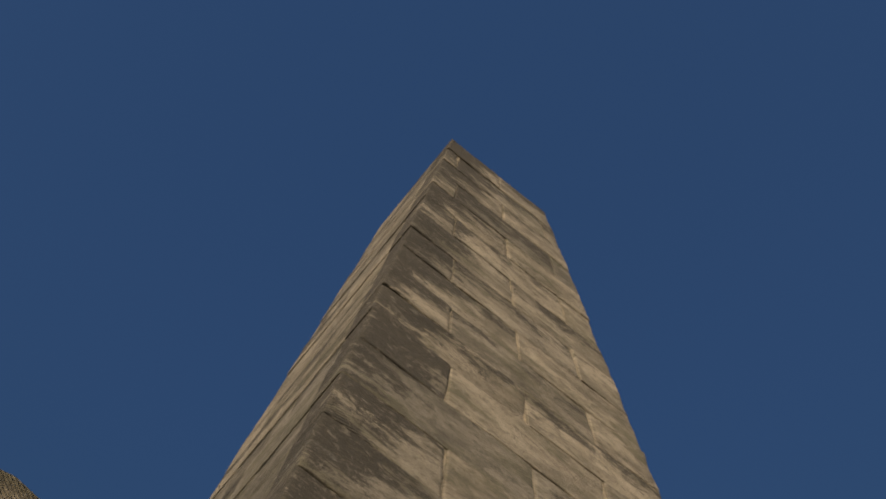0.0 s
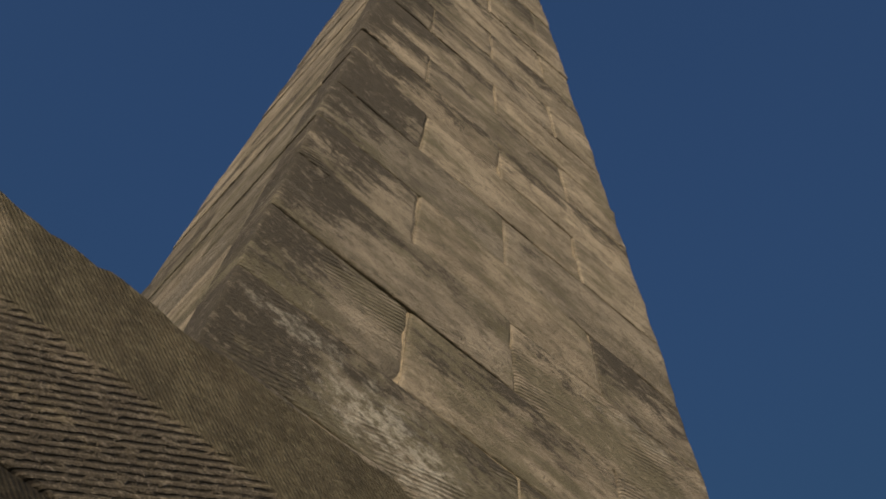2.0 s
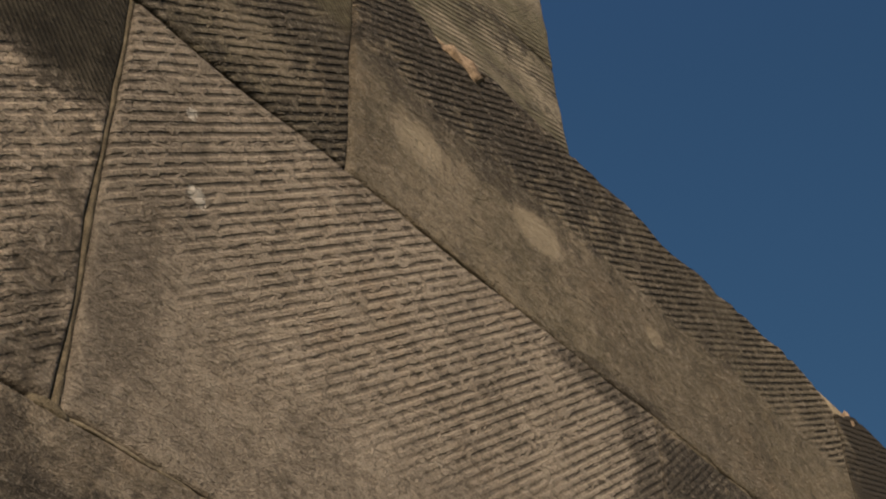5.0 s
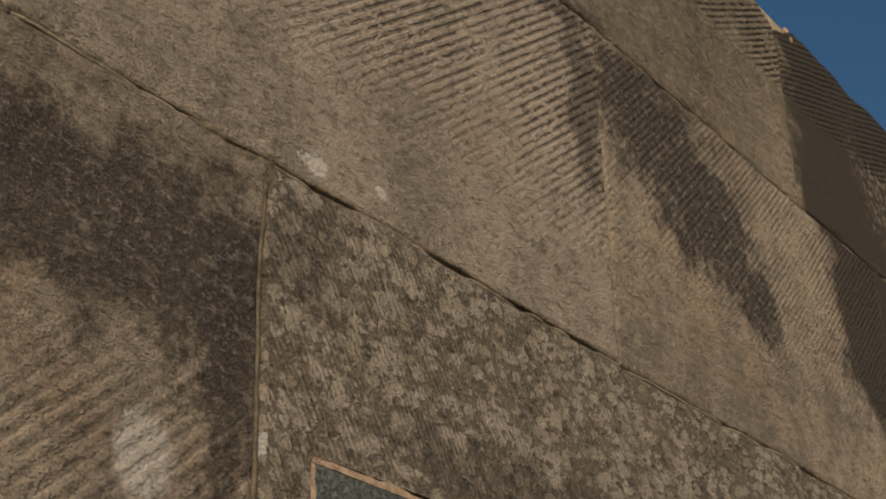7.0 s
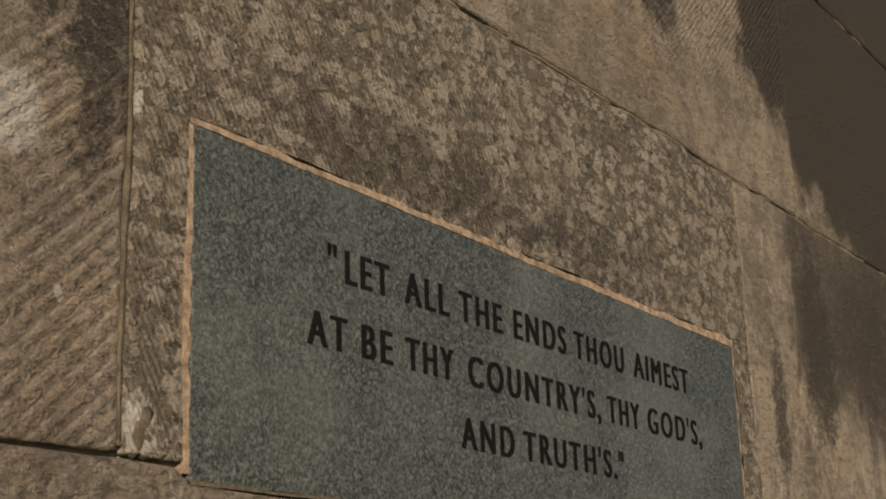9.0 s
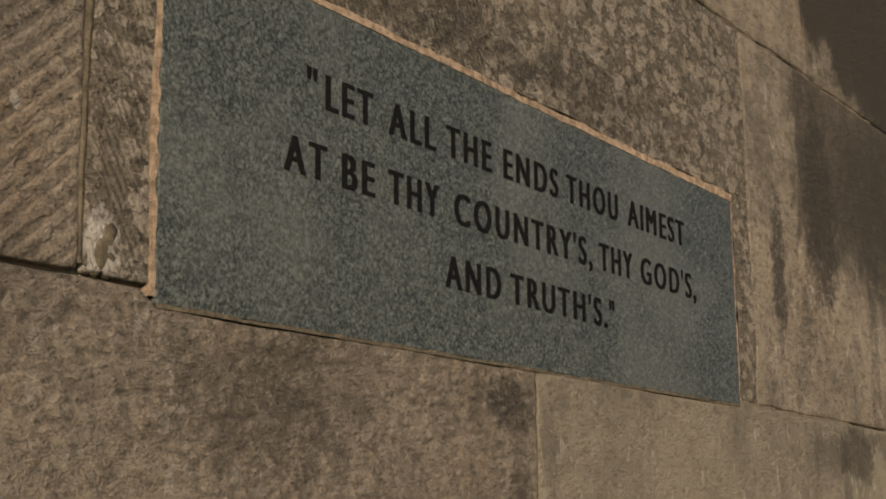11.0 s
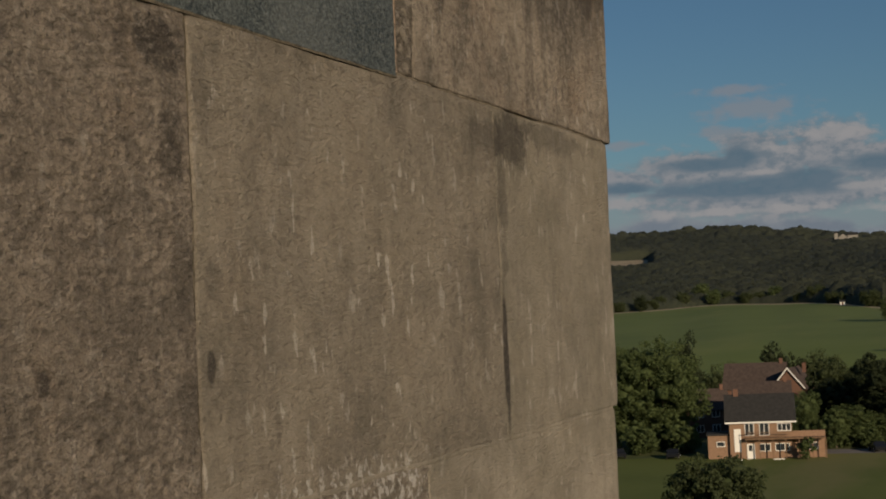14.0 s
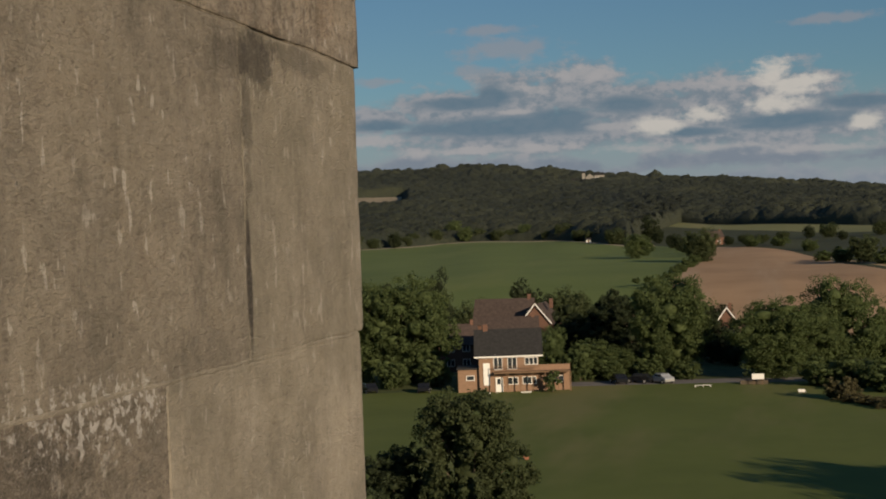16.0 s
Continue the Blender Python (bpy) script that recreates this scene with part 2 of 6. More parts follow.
def stone_mat(name, light=(0.315, 0.26, 0.185), dark=(0.18, 0.152, 0.112), soot=0.3, soot_scale=(1.6, 1.6, 1.0), lichen=0.0, streak=0.0, algae=0.0,
              furrow=0.0, angle=39.0, pitch=0.02, above=None, below=None, fine=0.0, pits=0.6, fine_angle=-50.0, grime_and_dark=(), pale=(), warm=0.3, fade=0.02, soot_fine=0.28, soft=0.8, dark_zone=None, crumb=0.0, cut_col=0.85, floor=0.12, coarse=1.0, tones=0.34, soot_col=(0.04, 0.035, 0.029), fine_col=(0.105, 0.092, 0.056)):
    """Weathered sandstone: grain, soot, lichen, runs and tooling, all by amount."""
    n = Nodes(name, 0.93)
    pos = n.xyz()
    z = pos[2]
    big = n.noise(1.4, 5, 0.6)
    wide = n.map((0.55, 1, 1))        # the tool left pits that are wider than high
    mid = n.noise(7.0, 6, 0.68)
    grit = n.noise(62, 6, 0.75, wide)
    grain = n.noise(210, 3, 0.7)
    speck = n.noise(30, 6, 0.75, wide)
    col = n.mix(n.ramp(n.math("ADD", n.math("MULTIPLY", big, 0.5), n.math("MULTIPLY", mid, 0.5)), 0.38, 0.6), dark, light)
    col = n.mix(n.ramp(n.noise(3.1, 5, 0.65, n.map(loc=(7, 3, 1))), 0.52, 0.7, 0, warm), col, (0.34, 0.225, 0.13))
    # each stone has a tone of its own
    tone = n.math("ADD", n.math("MULTIPLY", n.rnd, tones), 0.99 - tones / 2)
    one = n.nt.nodes.new("ShaderNodeCombineColor")
    for i in range(3):
        n.put(tone, one.inputs[i])
    col = n.mix(1.0, col, one.outputs[0], "MULTIPLY")
    if algae:
        col = n.mix(n.ramp(n.noise(2.2, 6, 0.68, n.map(loc=(2, 9, 4))), 0.3, 0.65, 0.25 * algae, algae), col, (0.125, 0.11, 0.055))
    if streak:
        runs = n.noise(1.0, 7, 0.7, n.map((4.5, 4.5, 0.9)))
        col = n.mix(n.ramp(runs, 0.5, 0.6, 0, 0.4 * streak), col, (0.36, 0.315, 0.24))
        col = n.mix(n.ramp(runs, 0.48, 0.38, 0, 0.45 * streak), col, (0.14, 0.12, 0.088))
        drips = n.noise(1.0, 3, 0.55, n.map((21, 21, 9.5), (3, 1, 5)))
        some = n.ramp(n.noise(2.6, 4, 0.6, n.map(loc=(6, 2, 8))), 0.42, 0.56)
        col = n.mix(n.math("MULTIPLY", n.ramp(drips, 0.59, 0.65, 0, min(0.85, 1.6 * streak)), some), col, (0.56, 0.505, 0.41))
    if soot:
        s = n.math("ADD", n.math("MULTIPLY", n.noise(1.0, 8, 0.7, n.map(soot_scale, (4, 4, 2))), 1 - soot_fine), n.math("MULTIPLY", n.noise(30, 6, 0.75), soot_fine))
        col = n.mix(n.ramp(s, 0.5, 0.565, 0, soot), col, soot_col)
    if lichen:
        cover = n.math("MULTIPLY", n.math("SUBTRACT", n.noise(4.5, 4, 0.6), 0.5), 0.35)
        wob = n.math("MULTIPLY", n.math("SUBTRACT", n.noise(60, 4, 0.65), 0.5), 0.75)
        edge_of = n.math("ADD", n.math("ADD", n.voro(34, n.map((0.62, 1, 0.95), (4, 0, 1))), wob), n.math("MULTIPLY", cover, -1.6))
        small = n.math("ADD", n.noise(70, 4, 0.6, n.map((0.7, 1, 0.9))), cover)
        flake = n.math("MAXIMUM", n.ramp(edge_of, 0.5, 0.45), n.ramp(small, 0.54, 0.575))
        col = n.mix(0.5 * lichen, col, (0.15, 0.128, 0.092))
        col = n.mix(n.math("MULTIPLY", flake, 0.85 * lichen), col, n.mix(n.ramp(n.noise(9, 3), 0.4, 0.6), (0.36, 0.308, 0.225), (0.46, 0.4, 0.31)))
        hole = n.ramp(n.noise(36, 4, 0.6, n.map((0.7, 1, 1), (3, 3, 3))), 0.41, 0.38)
        col = n.mix(n.math("MULTIPLY", hole, 0.8 * lichen), col, (0.05, 0.042, 0.032))
    for g in grime_and_dark:
        x, zz, rx, rz, amt = g[:5]
        col = n.mix(n.math("MULTIPLY", blot(n, x, zz, rx, rz, *g[5:]), amt), col, (0.037, 0.032, 0.027))
    col = n.mix(n.ramp(speck, 0.53, 0.62, 0, 0.3 * coarse), col, (0.4, 0.35, 0.27))
    col = n.mix(n.ramp(speck, 0.47, 0.39, 0, 0.5 * coarse), col, (0.1, 0.085, 0.064))
    col = n.mix(n.ramp(grit, 0.47, 0.37, 0, 0.6 * coarse), col, (0.09, 0.075, 0.056))
    col = n.mix(n.ramp(grit, 0.54, 0.64, 0, 0.4 * coarse), col, (0.44, 0.385, 0.3))
    col = n.mix(n.ramp(grain, 0.48, 0.38, 0, 0.4 * max(0.6, coarse)), col, (0.08, 0.066, 0.048))
    col = n.mix(n.ramp(grain, 0.54, 0.64, 0, 0.25 * coarse), col, (0.46, 0.4, 0.315))
    # darker right of xa and above a line that slopes from za
    if dark_zone:
        xa, za, slope, amt = dark_zone
        rag = n.math("ADD", n.math("MULTIPLY", n.math("SUBTRACT", n.noise(8, 7, 0.75), 0.5), 0.5), n.math("MULTIPLY", n.math("SUBTRACT", n.noise(2, 3), 0.5), 0.25))
        side = n.ramp(n.math("ADD", pos[0], rag), xa - 0.03, xa + 0.09)
        line = n.math("SUBTRACT", z, n.math("MULTIPLY", n.math("SUBTRACT", pos[0], xa), slope))
        over = n.ramp(n.math("ADD", line, rag), za - 0.06, za + 0.1)
        col = n.mix(n.math("MULTIPLY", n.math("MULTIPLY", side, over), amt), col, (0.05, 0.042, 0.032))
    h = n.math("ADD", n.math("MULTIPLY", grain, 0.45), n.math("MULTIPLY", grit, 1.6 + 1.2 * pits))
    h = n.math("ADD", h, n.math("MULTIPLY", speck, 2.0 * pits))
    h = n.math("ADD", h, n.math("MULTIPLY", n.noise(13, 5, 0.65, wide), 2.6 * pits))
    if crumb:
        lump = n.voro(72, wide, "SMOOTH_F1")
        where = n.ramp(n.noise(3.5, 5, 0.7, n.map(loc=(9, 2, 6))), 0.42, 0.58, 0.55, 1.0)
        h = n.math("SUBTRACT", h, n.math("MULTIPLY", n.math("MULTIPLY", lump, where), 2.6 * crumb))
        # hollows between the lumps get their shade in the colour
        col = n.mix(n.math("MULTIPLY", n.math("MULTIPLY", n.ramp(lump, 0.42, 0.62), where), 0.4 * crumb), col, (0.06, 0.05, 0.038))
        spot_at = n.ramp(n.noise(24, 3, 0.6, n.map(loc=(1, 7, 2))), 0.62, 0.66, 0, 0.6 * crumb)
        col = n.mix(spot_at, col, (0.43, 0.375, 0.29))
    if lichen:
        h = n.math("ADD", h, n.math("MULTIPLY", flake, 0.9 * lichen))
    mask = None
    if above is not None:
        mask = n.ramp(z, above - fade, above + fade)
    if below is not None:
        mask = n.ramp(z, below + fade, below - fade)
    if furrow:
        along = n.map((1, 1, 1), rot=(0, angle, 0))
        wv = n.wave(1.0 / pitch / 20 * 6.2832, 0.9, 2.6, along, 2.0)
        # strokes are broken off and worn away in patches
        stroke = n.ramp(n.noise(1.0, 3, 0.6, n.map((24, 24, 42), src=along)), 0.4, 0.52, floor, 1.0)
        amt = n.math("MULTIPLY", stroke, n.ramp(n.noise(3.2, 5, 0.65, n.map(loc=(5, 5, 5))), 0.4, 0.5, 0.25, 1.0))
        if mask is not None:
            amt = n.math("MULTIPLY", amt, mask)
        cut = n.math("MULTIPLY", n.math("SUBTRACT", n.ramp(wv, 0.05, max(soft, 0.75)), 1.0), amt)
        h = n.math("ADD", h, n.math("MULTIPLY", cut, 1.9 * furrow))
        # groove bottoms coloured near black: some lodged dirt plus painted groove shade
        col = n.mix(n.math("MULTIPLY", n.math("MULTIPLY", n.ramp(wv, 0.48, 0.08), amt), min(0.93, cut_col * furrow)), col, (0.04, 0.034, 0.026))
    if fine:
        fw = n.wave(1.0 / 0.0115 / 20 * 6.2832, 1.2, 20.0, n.map(rot=(0, fine_angle, 0)))
        amt = n.math("SUBTRACT", 1.0, mask) if mask is not None else 1.0
        h = n.math("ADD", h, n.math("MULTIPLY", n.math("MULTIPLY", fw, amt), 0.8 * fine))
        band = n.mix(n.ramp(n.noise(5, 6, 0.7, n.map(loc=(3, 6, 2))), 0.4, 0.6), tuple(c * 0.7 for c in fine_col), tuple(c * 1.5 for c in fine_col))
        col = n.mix(n.math("MULTIPLY", amt, min(0.9, 0.68 * fine)), col, band)
        # the fine cuts are shaded in the colour as well
        col = n.mix(n.math("MULTIPLY", n.math("MULTIPLY", n.ramp(fw, 0.5, 0.1), amt), 0.45 * fine), col, tuple(c * 0.45 for c in fine_col))
        rub = n.math("MULTIPLY", amt, min(1.0, fine))
        col = n.mix(n.math("MULTIPLY", n.ramp(grit, 0.52, 0.64, 0, 0.5), rub), col, tuple(c * 2.3 for c in fine_col))
        col = n.mix(n.math("MULTIPLY", n.ramp(speck, 0.54, 0.64, 0, 0.5), rub), col, tuple(c * 1.9 for c in fine_col))
        col = n.mix(n.math("MULTIPLY", n.ramp(grit, 0.46, 0.36, 0, 0.6), rub), col, tuple(c * 0.4 for c in fine_col))
    for g in pale:
        x, zz, rx, rz, amt = g[:5]
        if rx > 0.15:
            amt = n.ramp(n.noise(34, 4, 0.6), 0.5, 0.56, 0, amt)
        col = n.mix(n.math("MULTIPLY", blot(n, x, zz, rx, rz, *(g[5:] or (0.15, 0.6, 45.0))), amt), col, (0.56, 0.47, 0.33) if len(g) > 5 and g[4] < 0.5 else (0.62, 0.58, 0.5))
    col = n.mix(1.0, col, (0.98, 0.99, 1.085), "MULTIPLY")
    return n.done(col, n.bump(h, 1.0, 0.009))


def plain_mat(name, colour, rough=0.6, vary=0.15, scale=6.0, metal=0.0, bump=0.0):
    n = Nodes(name, rough)
    dark = tuple(c * (1 - vary) for c in colour)
    lite = tuple(min(1, c * (1 + vary)) for c in colour)
    col = n.mix(n.ramp(n.math("ADD", n.math("MULTIPLY", n.noise(scale, 5, 0.6), 0.6), n.math("MULTIPLY", n.noise(scale * 9, 3, 0.6), 0.4)), 0.35, 0.65), dark, lite)
    n.p.inputs["Metallic"].default_value = metal
    return n.done(col, n.bump(n.noise(scale * 12, 3), 0.6, bump) if bump else None)


def shaft_mat():
    """Coursed ashlar seen high up: every stone has its own tone, soot runs in from the weather side along the beds, fine slanting tooling, grey-green growth low down. The map counts metres along the course and up from the bed."""
    n = Nodes("sandstone_shaft", 0.93)
    uv = n.nt.nodes.new("ShaderNodeUVMap")
    uv.uv_map = "stone"
    sep = n.nt.nodes.new("ShaderNodeSeparateXYZ")
    n.put(uv.outputs[0], sep.inputs[0])
    along, up = sep.outputs[0], sep.outputs[1]
    pos = n.xyz()
    grit, grain, speck = n.noise(48, 6, 0.75), n.noise(170, 3, 0.7), n.noise(17, 6, 0.75, n.map((0.6, 1, 1)))
    # every stone is shifted within the pattern
    own = n.nt.nodes.new("ShaderNodeCombineXYZ")
    for k, f in enumerate((37.0, 11.0, 53.0)):
        n.put(n.math("MULTIPLY", n.rnd, f), own.inputs[k])
    def shifted(scale, loc=(0, 0, 0)):
        v = n.nt.nodes.new("ShaderNodeVectorMath")
        n.put(n.map(scale, loc), v.inputs[0])
        n.put(own.outputs[0], v.inputs[1])
        return v.outputs[0]
    body = n.noise(1.0, 5, 0.62, shifted((1.3, 1.3, 3.0)))
    col = n.mix(n.ramp(body, 0.36, 0.62), (0.19, 0.163, 0.123), (0.345, 0.296, 0.224))
    mott = n.noise(8.0, 9, 0.8, shifted((0.6, 0.6, 1.0), (3, 1, 2)))
    col = n.mix(n.ramp(mott, 0.5, 0.38, 0, 0.6), col, (0.11, 0.096, 0.073))
    col = n.mix(n.ramp(mott, 0.54, 0.66, 0, 0.45), col, (0.42, 0.365, 0.28))
    tone = n.nt.nodes.new("ShaderNodeCombineColor")
    for k, (lo, hi) in enumerate(((0.74, 1.14), (0.76, 1.13), (0.78, 1.1))):
        n.put(n.ramp(n.rnd, 0.0, 1.0, lo, hi), tone.inputs[k])
    col = n.mix(1.0, col, tone.outputs[0], "MULTIPLY")
    # grey-green growth, most on the lowest stones
    low = n.ramp(pos[2], 10.5, 7.2, 0.0, 1.0)
    grow = n.math("ADD", n.noise(1.0, 6, 0.68, shifted((0.9, 0.9, 2.2), (2, 9, 4))), n.math("MULTIPLY", low, 0.085))
    col = n.mix(n.ramp(grow, 0.49, 0.64, 0.0, 0.8), col, (0.12, 0.11, 0.07))
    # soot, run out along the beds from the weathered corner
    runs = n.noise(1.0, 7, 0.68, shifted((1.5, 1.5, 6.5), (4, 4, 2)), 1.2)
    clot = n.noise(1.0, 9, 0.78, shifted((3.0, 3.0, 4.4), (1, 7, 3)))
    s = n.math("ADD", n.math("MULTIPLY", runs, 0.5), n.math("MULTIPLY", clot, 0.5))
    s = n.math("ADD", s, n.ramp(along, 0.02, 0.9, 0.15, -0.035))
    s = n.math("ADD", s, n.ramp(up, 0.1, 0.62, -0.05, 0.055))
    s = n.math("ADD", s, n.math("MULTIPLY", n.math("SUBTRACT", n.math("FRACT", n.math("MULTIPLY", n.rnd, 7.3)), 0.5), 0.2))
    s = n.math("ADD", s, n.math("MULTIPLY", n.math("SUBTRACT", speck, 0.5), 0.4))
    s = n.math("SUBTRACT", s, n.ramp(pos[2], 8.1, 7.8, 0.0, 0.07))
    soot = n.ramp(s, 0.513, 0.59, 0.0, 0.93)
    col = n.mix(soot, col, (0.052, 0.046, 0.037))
    # pale lime wash-out below a leaking joint
    for x, z, rx, rz, amt in ((0.62, 7.72, 0.22, 0.07, 0.5), (1.15, 7.45, 0.34, 0.2, 0.8), (1.42, 7.25, 0.3, 0.12, 0.65), (2.75, 8.35, 0.12, 0.07, 0.5), (2.9, 9.3, 0.3, 0.1, 0.35), (0.45, 8.98, 0.12, 0.03, 0.4)):
        col = n.mix(n.math("MULTIPLY", blot(n, x, z, rx, rz, 0.5, 0.5, 8.0), n.ramp(speck, 0.42, 0.6, 0, amt)), col, (0.47, 0.45, 0.38))
    col = n.mix(n.ramp(speck, 0.54, 0.64, 0, 0.35), col, (0.4, 0.35, 0.27))
    col = n.mix(n.ramp(speck, 0.46, 0.37, 0, 0.6), col, (0.1, 0.087, 0.066))
    col = n.mix(n.ramp(grit, 0.46, 0.36, 0, 0.55), col, (0.09, 0.077, 0.058))
    wv = n.wave(1.0 / 0.031 / 20 * 6.2832, 1.0, 2.2, n.map(rot=(0, 21, 0)), 2.0)
    worn = n.ramp(n.noise(1.0, 5, 0.65, shifted((1.1, 1.1, 2.0), (5, 5, 5))), 0.46, 0.58, 0.05, 1.0)
    amt = n.math("MULTIPLY", worn, n.ramp(n.math("FRACT", n.math("MULTIPLY", n.rnd, 13.1)), 0.25, 0.6, 0.25, 1.0))
    # tooling lines carry painted groove shade besides their relief
    col = n.mix(n.math("MULTIPLY", n.math("MULTIPLY", n.ramp(wv, 0.5, 0.08), amt), 0.62), col, (0.06, 0.052, 0.04))
    h = n.math("ADD", n.math("MULTIPLY", grain, 0.3), n.math("ADD", n.math("MULTIPLY", grit, 1.4), n.math("MULTIPLY", speck, 2.2)))
    h = n.math("ADD", h, n.math("MULTIPLY", n.math("MULTIPLY", wv, amt), 1.0))
    col = n.mix(1.0, col, (0.975, 0.99, 1.06), "MULTIPLY")
    return n.done(col, n.bump(h, 1.0, 0.011))


M = {}
M["c3"] = stone_mat("sandstone_coarse_tooled", light=(0.54, 0.455, 0.35), dark=(0.38, 0.32, 0.245), cut_col=0.7, furrow=0.7, angle=39, above=3.6, fade=0.22, soot=0.3, pits=0.9, grime_and_dark=((1.82, 3.9, 0.07, 0.25, 0.8), (1.66, 4.12, 0.2, 0.03, 0.7), (0.3, 3.5, 0.06, 0.2, 0.4)),
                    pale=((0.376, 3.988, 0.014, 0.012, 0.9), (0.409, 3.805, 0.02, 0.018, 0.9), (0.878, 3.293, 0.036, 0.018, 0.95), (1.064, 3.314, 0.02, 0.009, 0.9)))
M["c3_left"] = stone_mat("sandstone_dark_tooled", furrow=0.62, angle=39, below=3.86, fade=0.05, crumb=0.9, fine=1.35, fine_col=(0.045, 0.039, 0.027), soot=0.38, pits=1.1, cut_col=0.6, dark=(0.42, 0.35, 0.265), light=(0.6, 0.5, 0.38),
                         grime_and_dark=((-0.1, 4.05, 0.6, 0.25, 0.9), (-0.65, 3.8, 0.4, 0.3, 0.9), (0.15, 3.4, 0.06, 0.25, 0.6)))
M["c3_mid"] = stone_mat("sandstone_sooty_tooled", furrow=0.3, angle=44, pitch=0.018, above=3.62, fade=0.3, soot=0.2, pits=0.7,
                        light=(0.38, 0.315, 0.225), grime_and_dark=((2.12, 4.0, 0.3, 0.2, 1.0), (2.42, 3.82, 0.24, 0.18, 1.0), (2.66, 3.66, 0.11, 0.1, 1.0)), dark_zone=(3.22, 3.6, -0.3, 0.96))
M["c3_right"] = stone_mat("sandstone_darkened_smooth", soot=0.3, streak=0.2, pits=0.4, dark_zone=(3.22, 3.5, -0.3, 0.97))
# c4_left has a narrow dark oval at x 0.48 below its top edge
M["c4_left"] = stone_mat("sandstone_banded_tooled", furrow=1.4, angle=38, below=4.58, fine=1.0, algae=0.45, soot=0.7, dark=(0.105, 0.089, 0.067), light=(0.21, 0.174, 0.127), grime_and_dark=((0.48, 4.86, 0.07, 0.13, 0.7, 0.4, 0.2), (-0.5, 4.25, 0.5, 0.1, 0.7), (-0.3, 4.45, 0.5, 0.1, 0.6)),
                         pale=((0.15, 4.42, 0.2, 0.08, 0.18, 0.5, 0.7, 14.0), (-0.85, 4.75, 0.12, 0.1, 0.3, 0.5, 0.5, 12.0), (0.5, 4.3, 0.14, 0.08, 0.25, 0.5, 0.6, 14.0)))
M["c4_mid"] = stone_mat("sandstone_top_tooled", furrow=1.4, angle=30, above=4.58, algae=0.35, soot=0.35, pits=1.0, crumb=0.4, dark=(0.2, 0.168, 0.12), light=(0.38, 0.315, 0.225), grime_and_dark=((1.25, 4.76, 0.55, 0.2, 0.95), (2.1, 4.77, 0.6, 0.2, 0.6), (1.15, 4.55, 0.45, 0.07, 0.6), (1.75, 4.17, 0.25, 0.02, 0.7)),
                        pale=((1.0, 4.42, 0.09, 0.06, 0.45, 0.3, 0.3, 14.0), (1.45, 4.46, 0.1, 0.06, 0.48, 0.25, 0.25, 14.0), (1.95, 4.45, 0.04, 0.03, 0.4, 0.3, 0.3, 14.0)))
M["c4_right"] = stone_mat("sandstone_top_darkened", furrow=0.8, angle=20, above=4.58, algae=0.6, soot=0.5, pits=0.5, dark_zone=(3.05, 4.05, 0.0, 0.95), pale=((3.85, 4.5, 0.22, 0.14, 0.3, 0.5, 0.7, 9.0),))
M["c2_left"] = stone_mat("sandstone_wide_tooled", light=(0.37, 0.305, 0.222), dark=(0.22, 0.185, 0.137), soft=1.0, cut_col=0.7, floor=0.3, furrow=0.42, angle=41, pitch=0.027, below=2.8, fade=0.12, soot=0.4, pits=1.1, grime_and_dark=((0.45, 3.0, 0.4, 0.17, 0.9), (0.7, 2.88, 0.07, 0.25, 0.9), (0.1, 3.1, 0.3, 0.1, 0.6)),
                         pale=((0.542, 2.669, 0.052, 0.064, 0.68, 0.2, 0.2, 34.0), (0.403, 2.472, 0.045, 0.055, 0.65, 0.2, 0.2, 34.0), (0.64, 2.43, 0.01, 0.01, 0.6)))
M["c2_plaque"] = stone_mat("sandstone_lichen_mottled", lichen=1.0, soot=0.35, soot_scale=(2.4, 2.4, 2.0), pits=1.0, furrow=0.2, angle=-58, pitch=0.013, grime_and_dark=((1.6, 2.84, 0.5, 0.07, 0.55), (2.3, 2.83, 0.3, 0.09, 0.4), (0.85, 3.1, 0.1, 0.12, 0.5)),
                           pale=((0.79, 2.262, 0.03, 0.05, 0.8, 0.3, 0.4, 30.0), (0.775, 2.75, 0.008, 0.02, 0.9)))
M["c2_right"] = stone_mat("sandstone_streaked", light=(0.39, 0.325, 0.235), streak=0.45, soot=0.5, soot_scale=(2.6, 2.6, 0.9), pits=0.5, grime_and_dark=((3.3, 2.62, 0.045, 0.22, 0.9), (3.66, 2.85, 0.12, 0.3, 0.92), (4.2, 2.9, 0.5, 0.3, 0.7, 0.5, 0.35), (4.7, 2.85, 0.3, 0.35, 0.6, 0.5, 0.35), (3.2, 2.9, 0.1, 0.2, 0.4)), dark_zone=(3.45, 2.7, 0.02, 0.72))
M["c1_left"] = stone_mat("sandstone_pitted", light=(0.345, 0.284, 0.208), dark=(0.19, 0.16, 0.12), soot=0.3, soot_fine=0.45, pits=1.15, crumb=0.85, streak=0.25, grime_and_dark=((1.12, 2.08, 0.16, 0.1, 0.5, 0.4, 0.5, 14.0), (1.84, 2.13, 0.07, 0.05, 0.85), (1.88, 1.95, 0.05, 0.08, 0.7), (1.9, 1.72, 0.035, 0.1, 0.5), (1.468, 1.524, 0.02, 0.024, 0.85, 0.3, 0.2), (1.92, 1.45, 0.04, 0.1, 0.4)),
                         pale=((0.7, 1.75, 0.25, 0.25, 0.2, 0.6, 0.8, 20.0),))
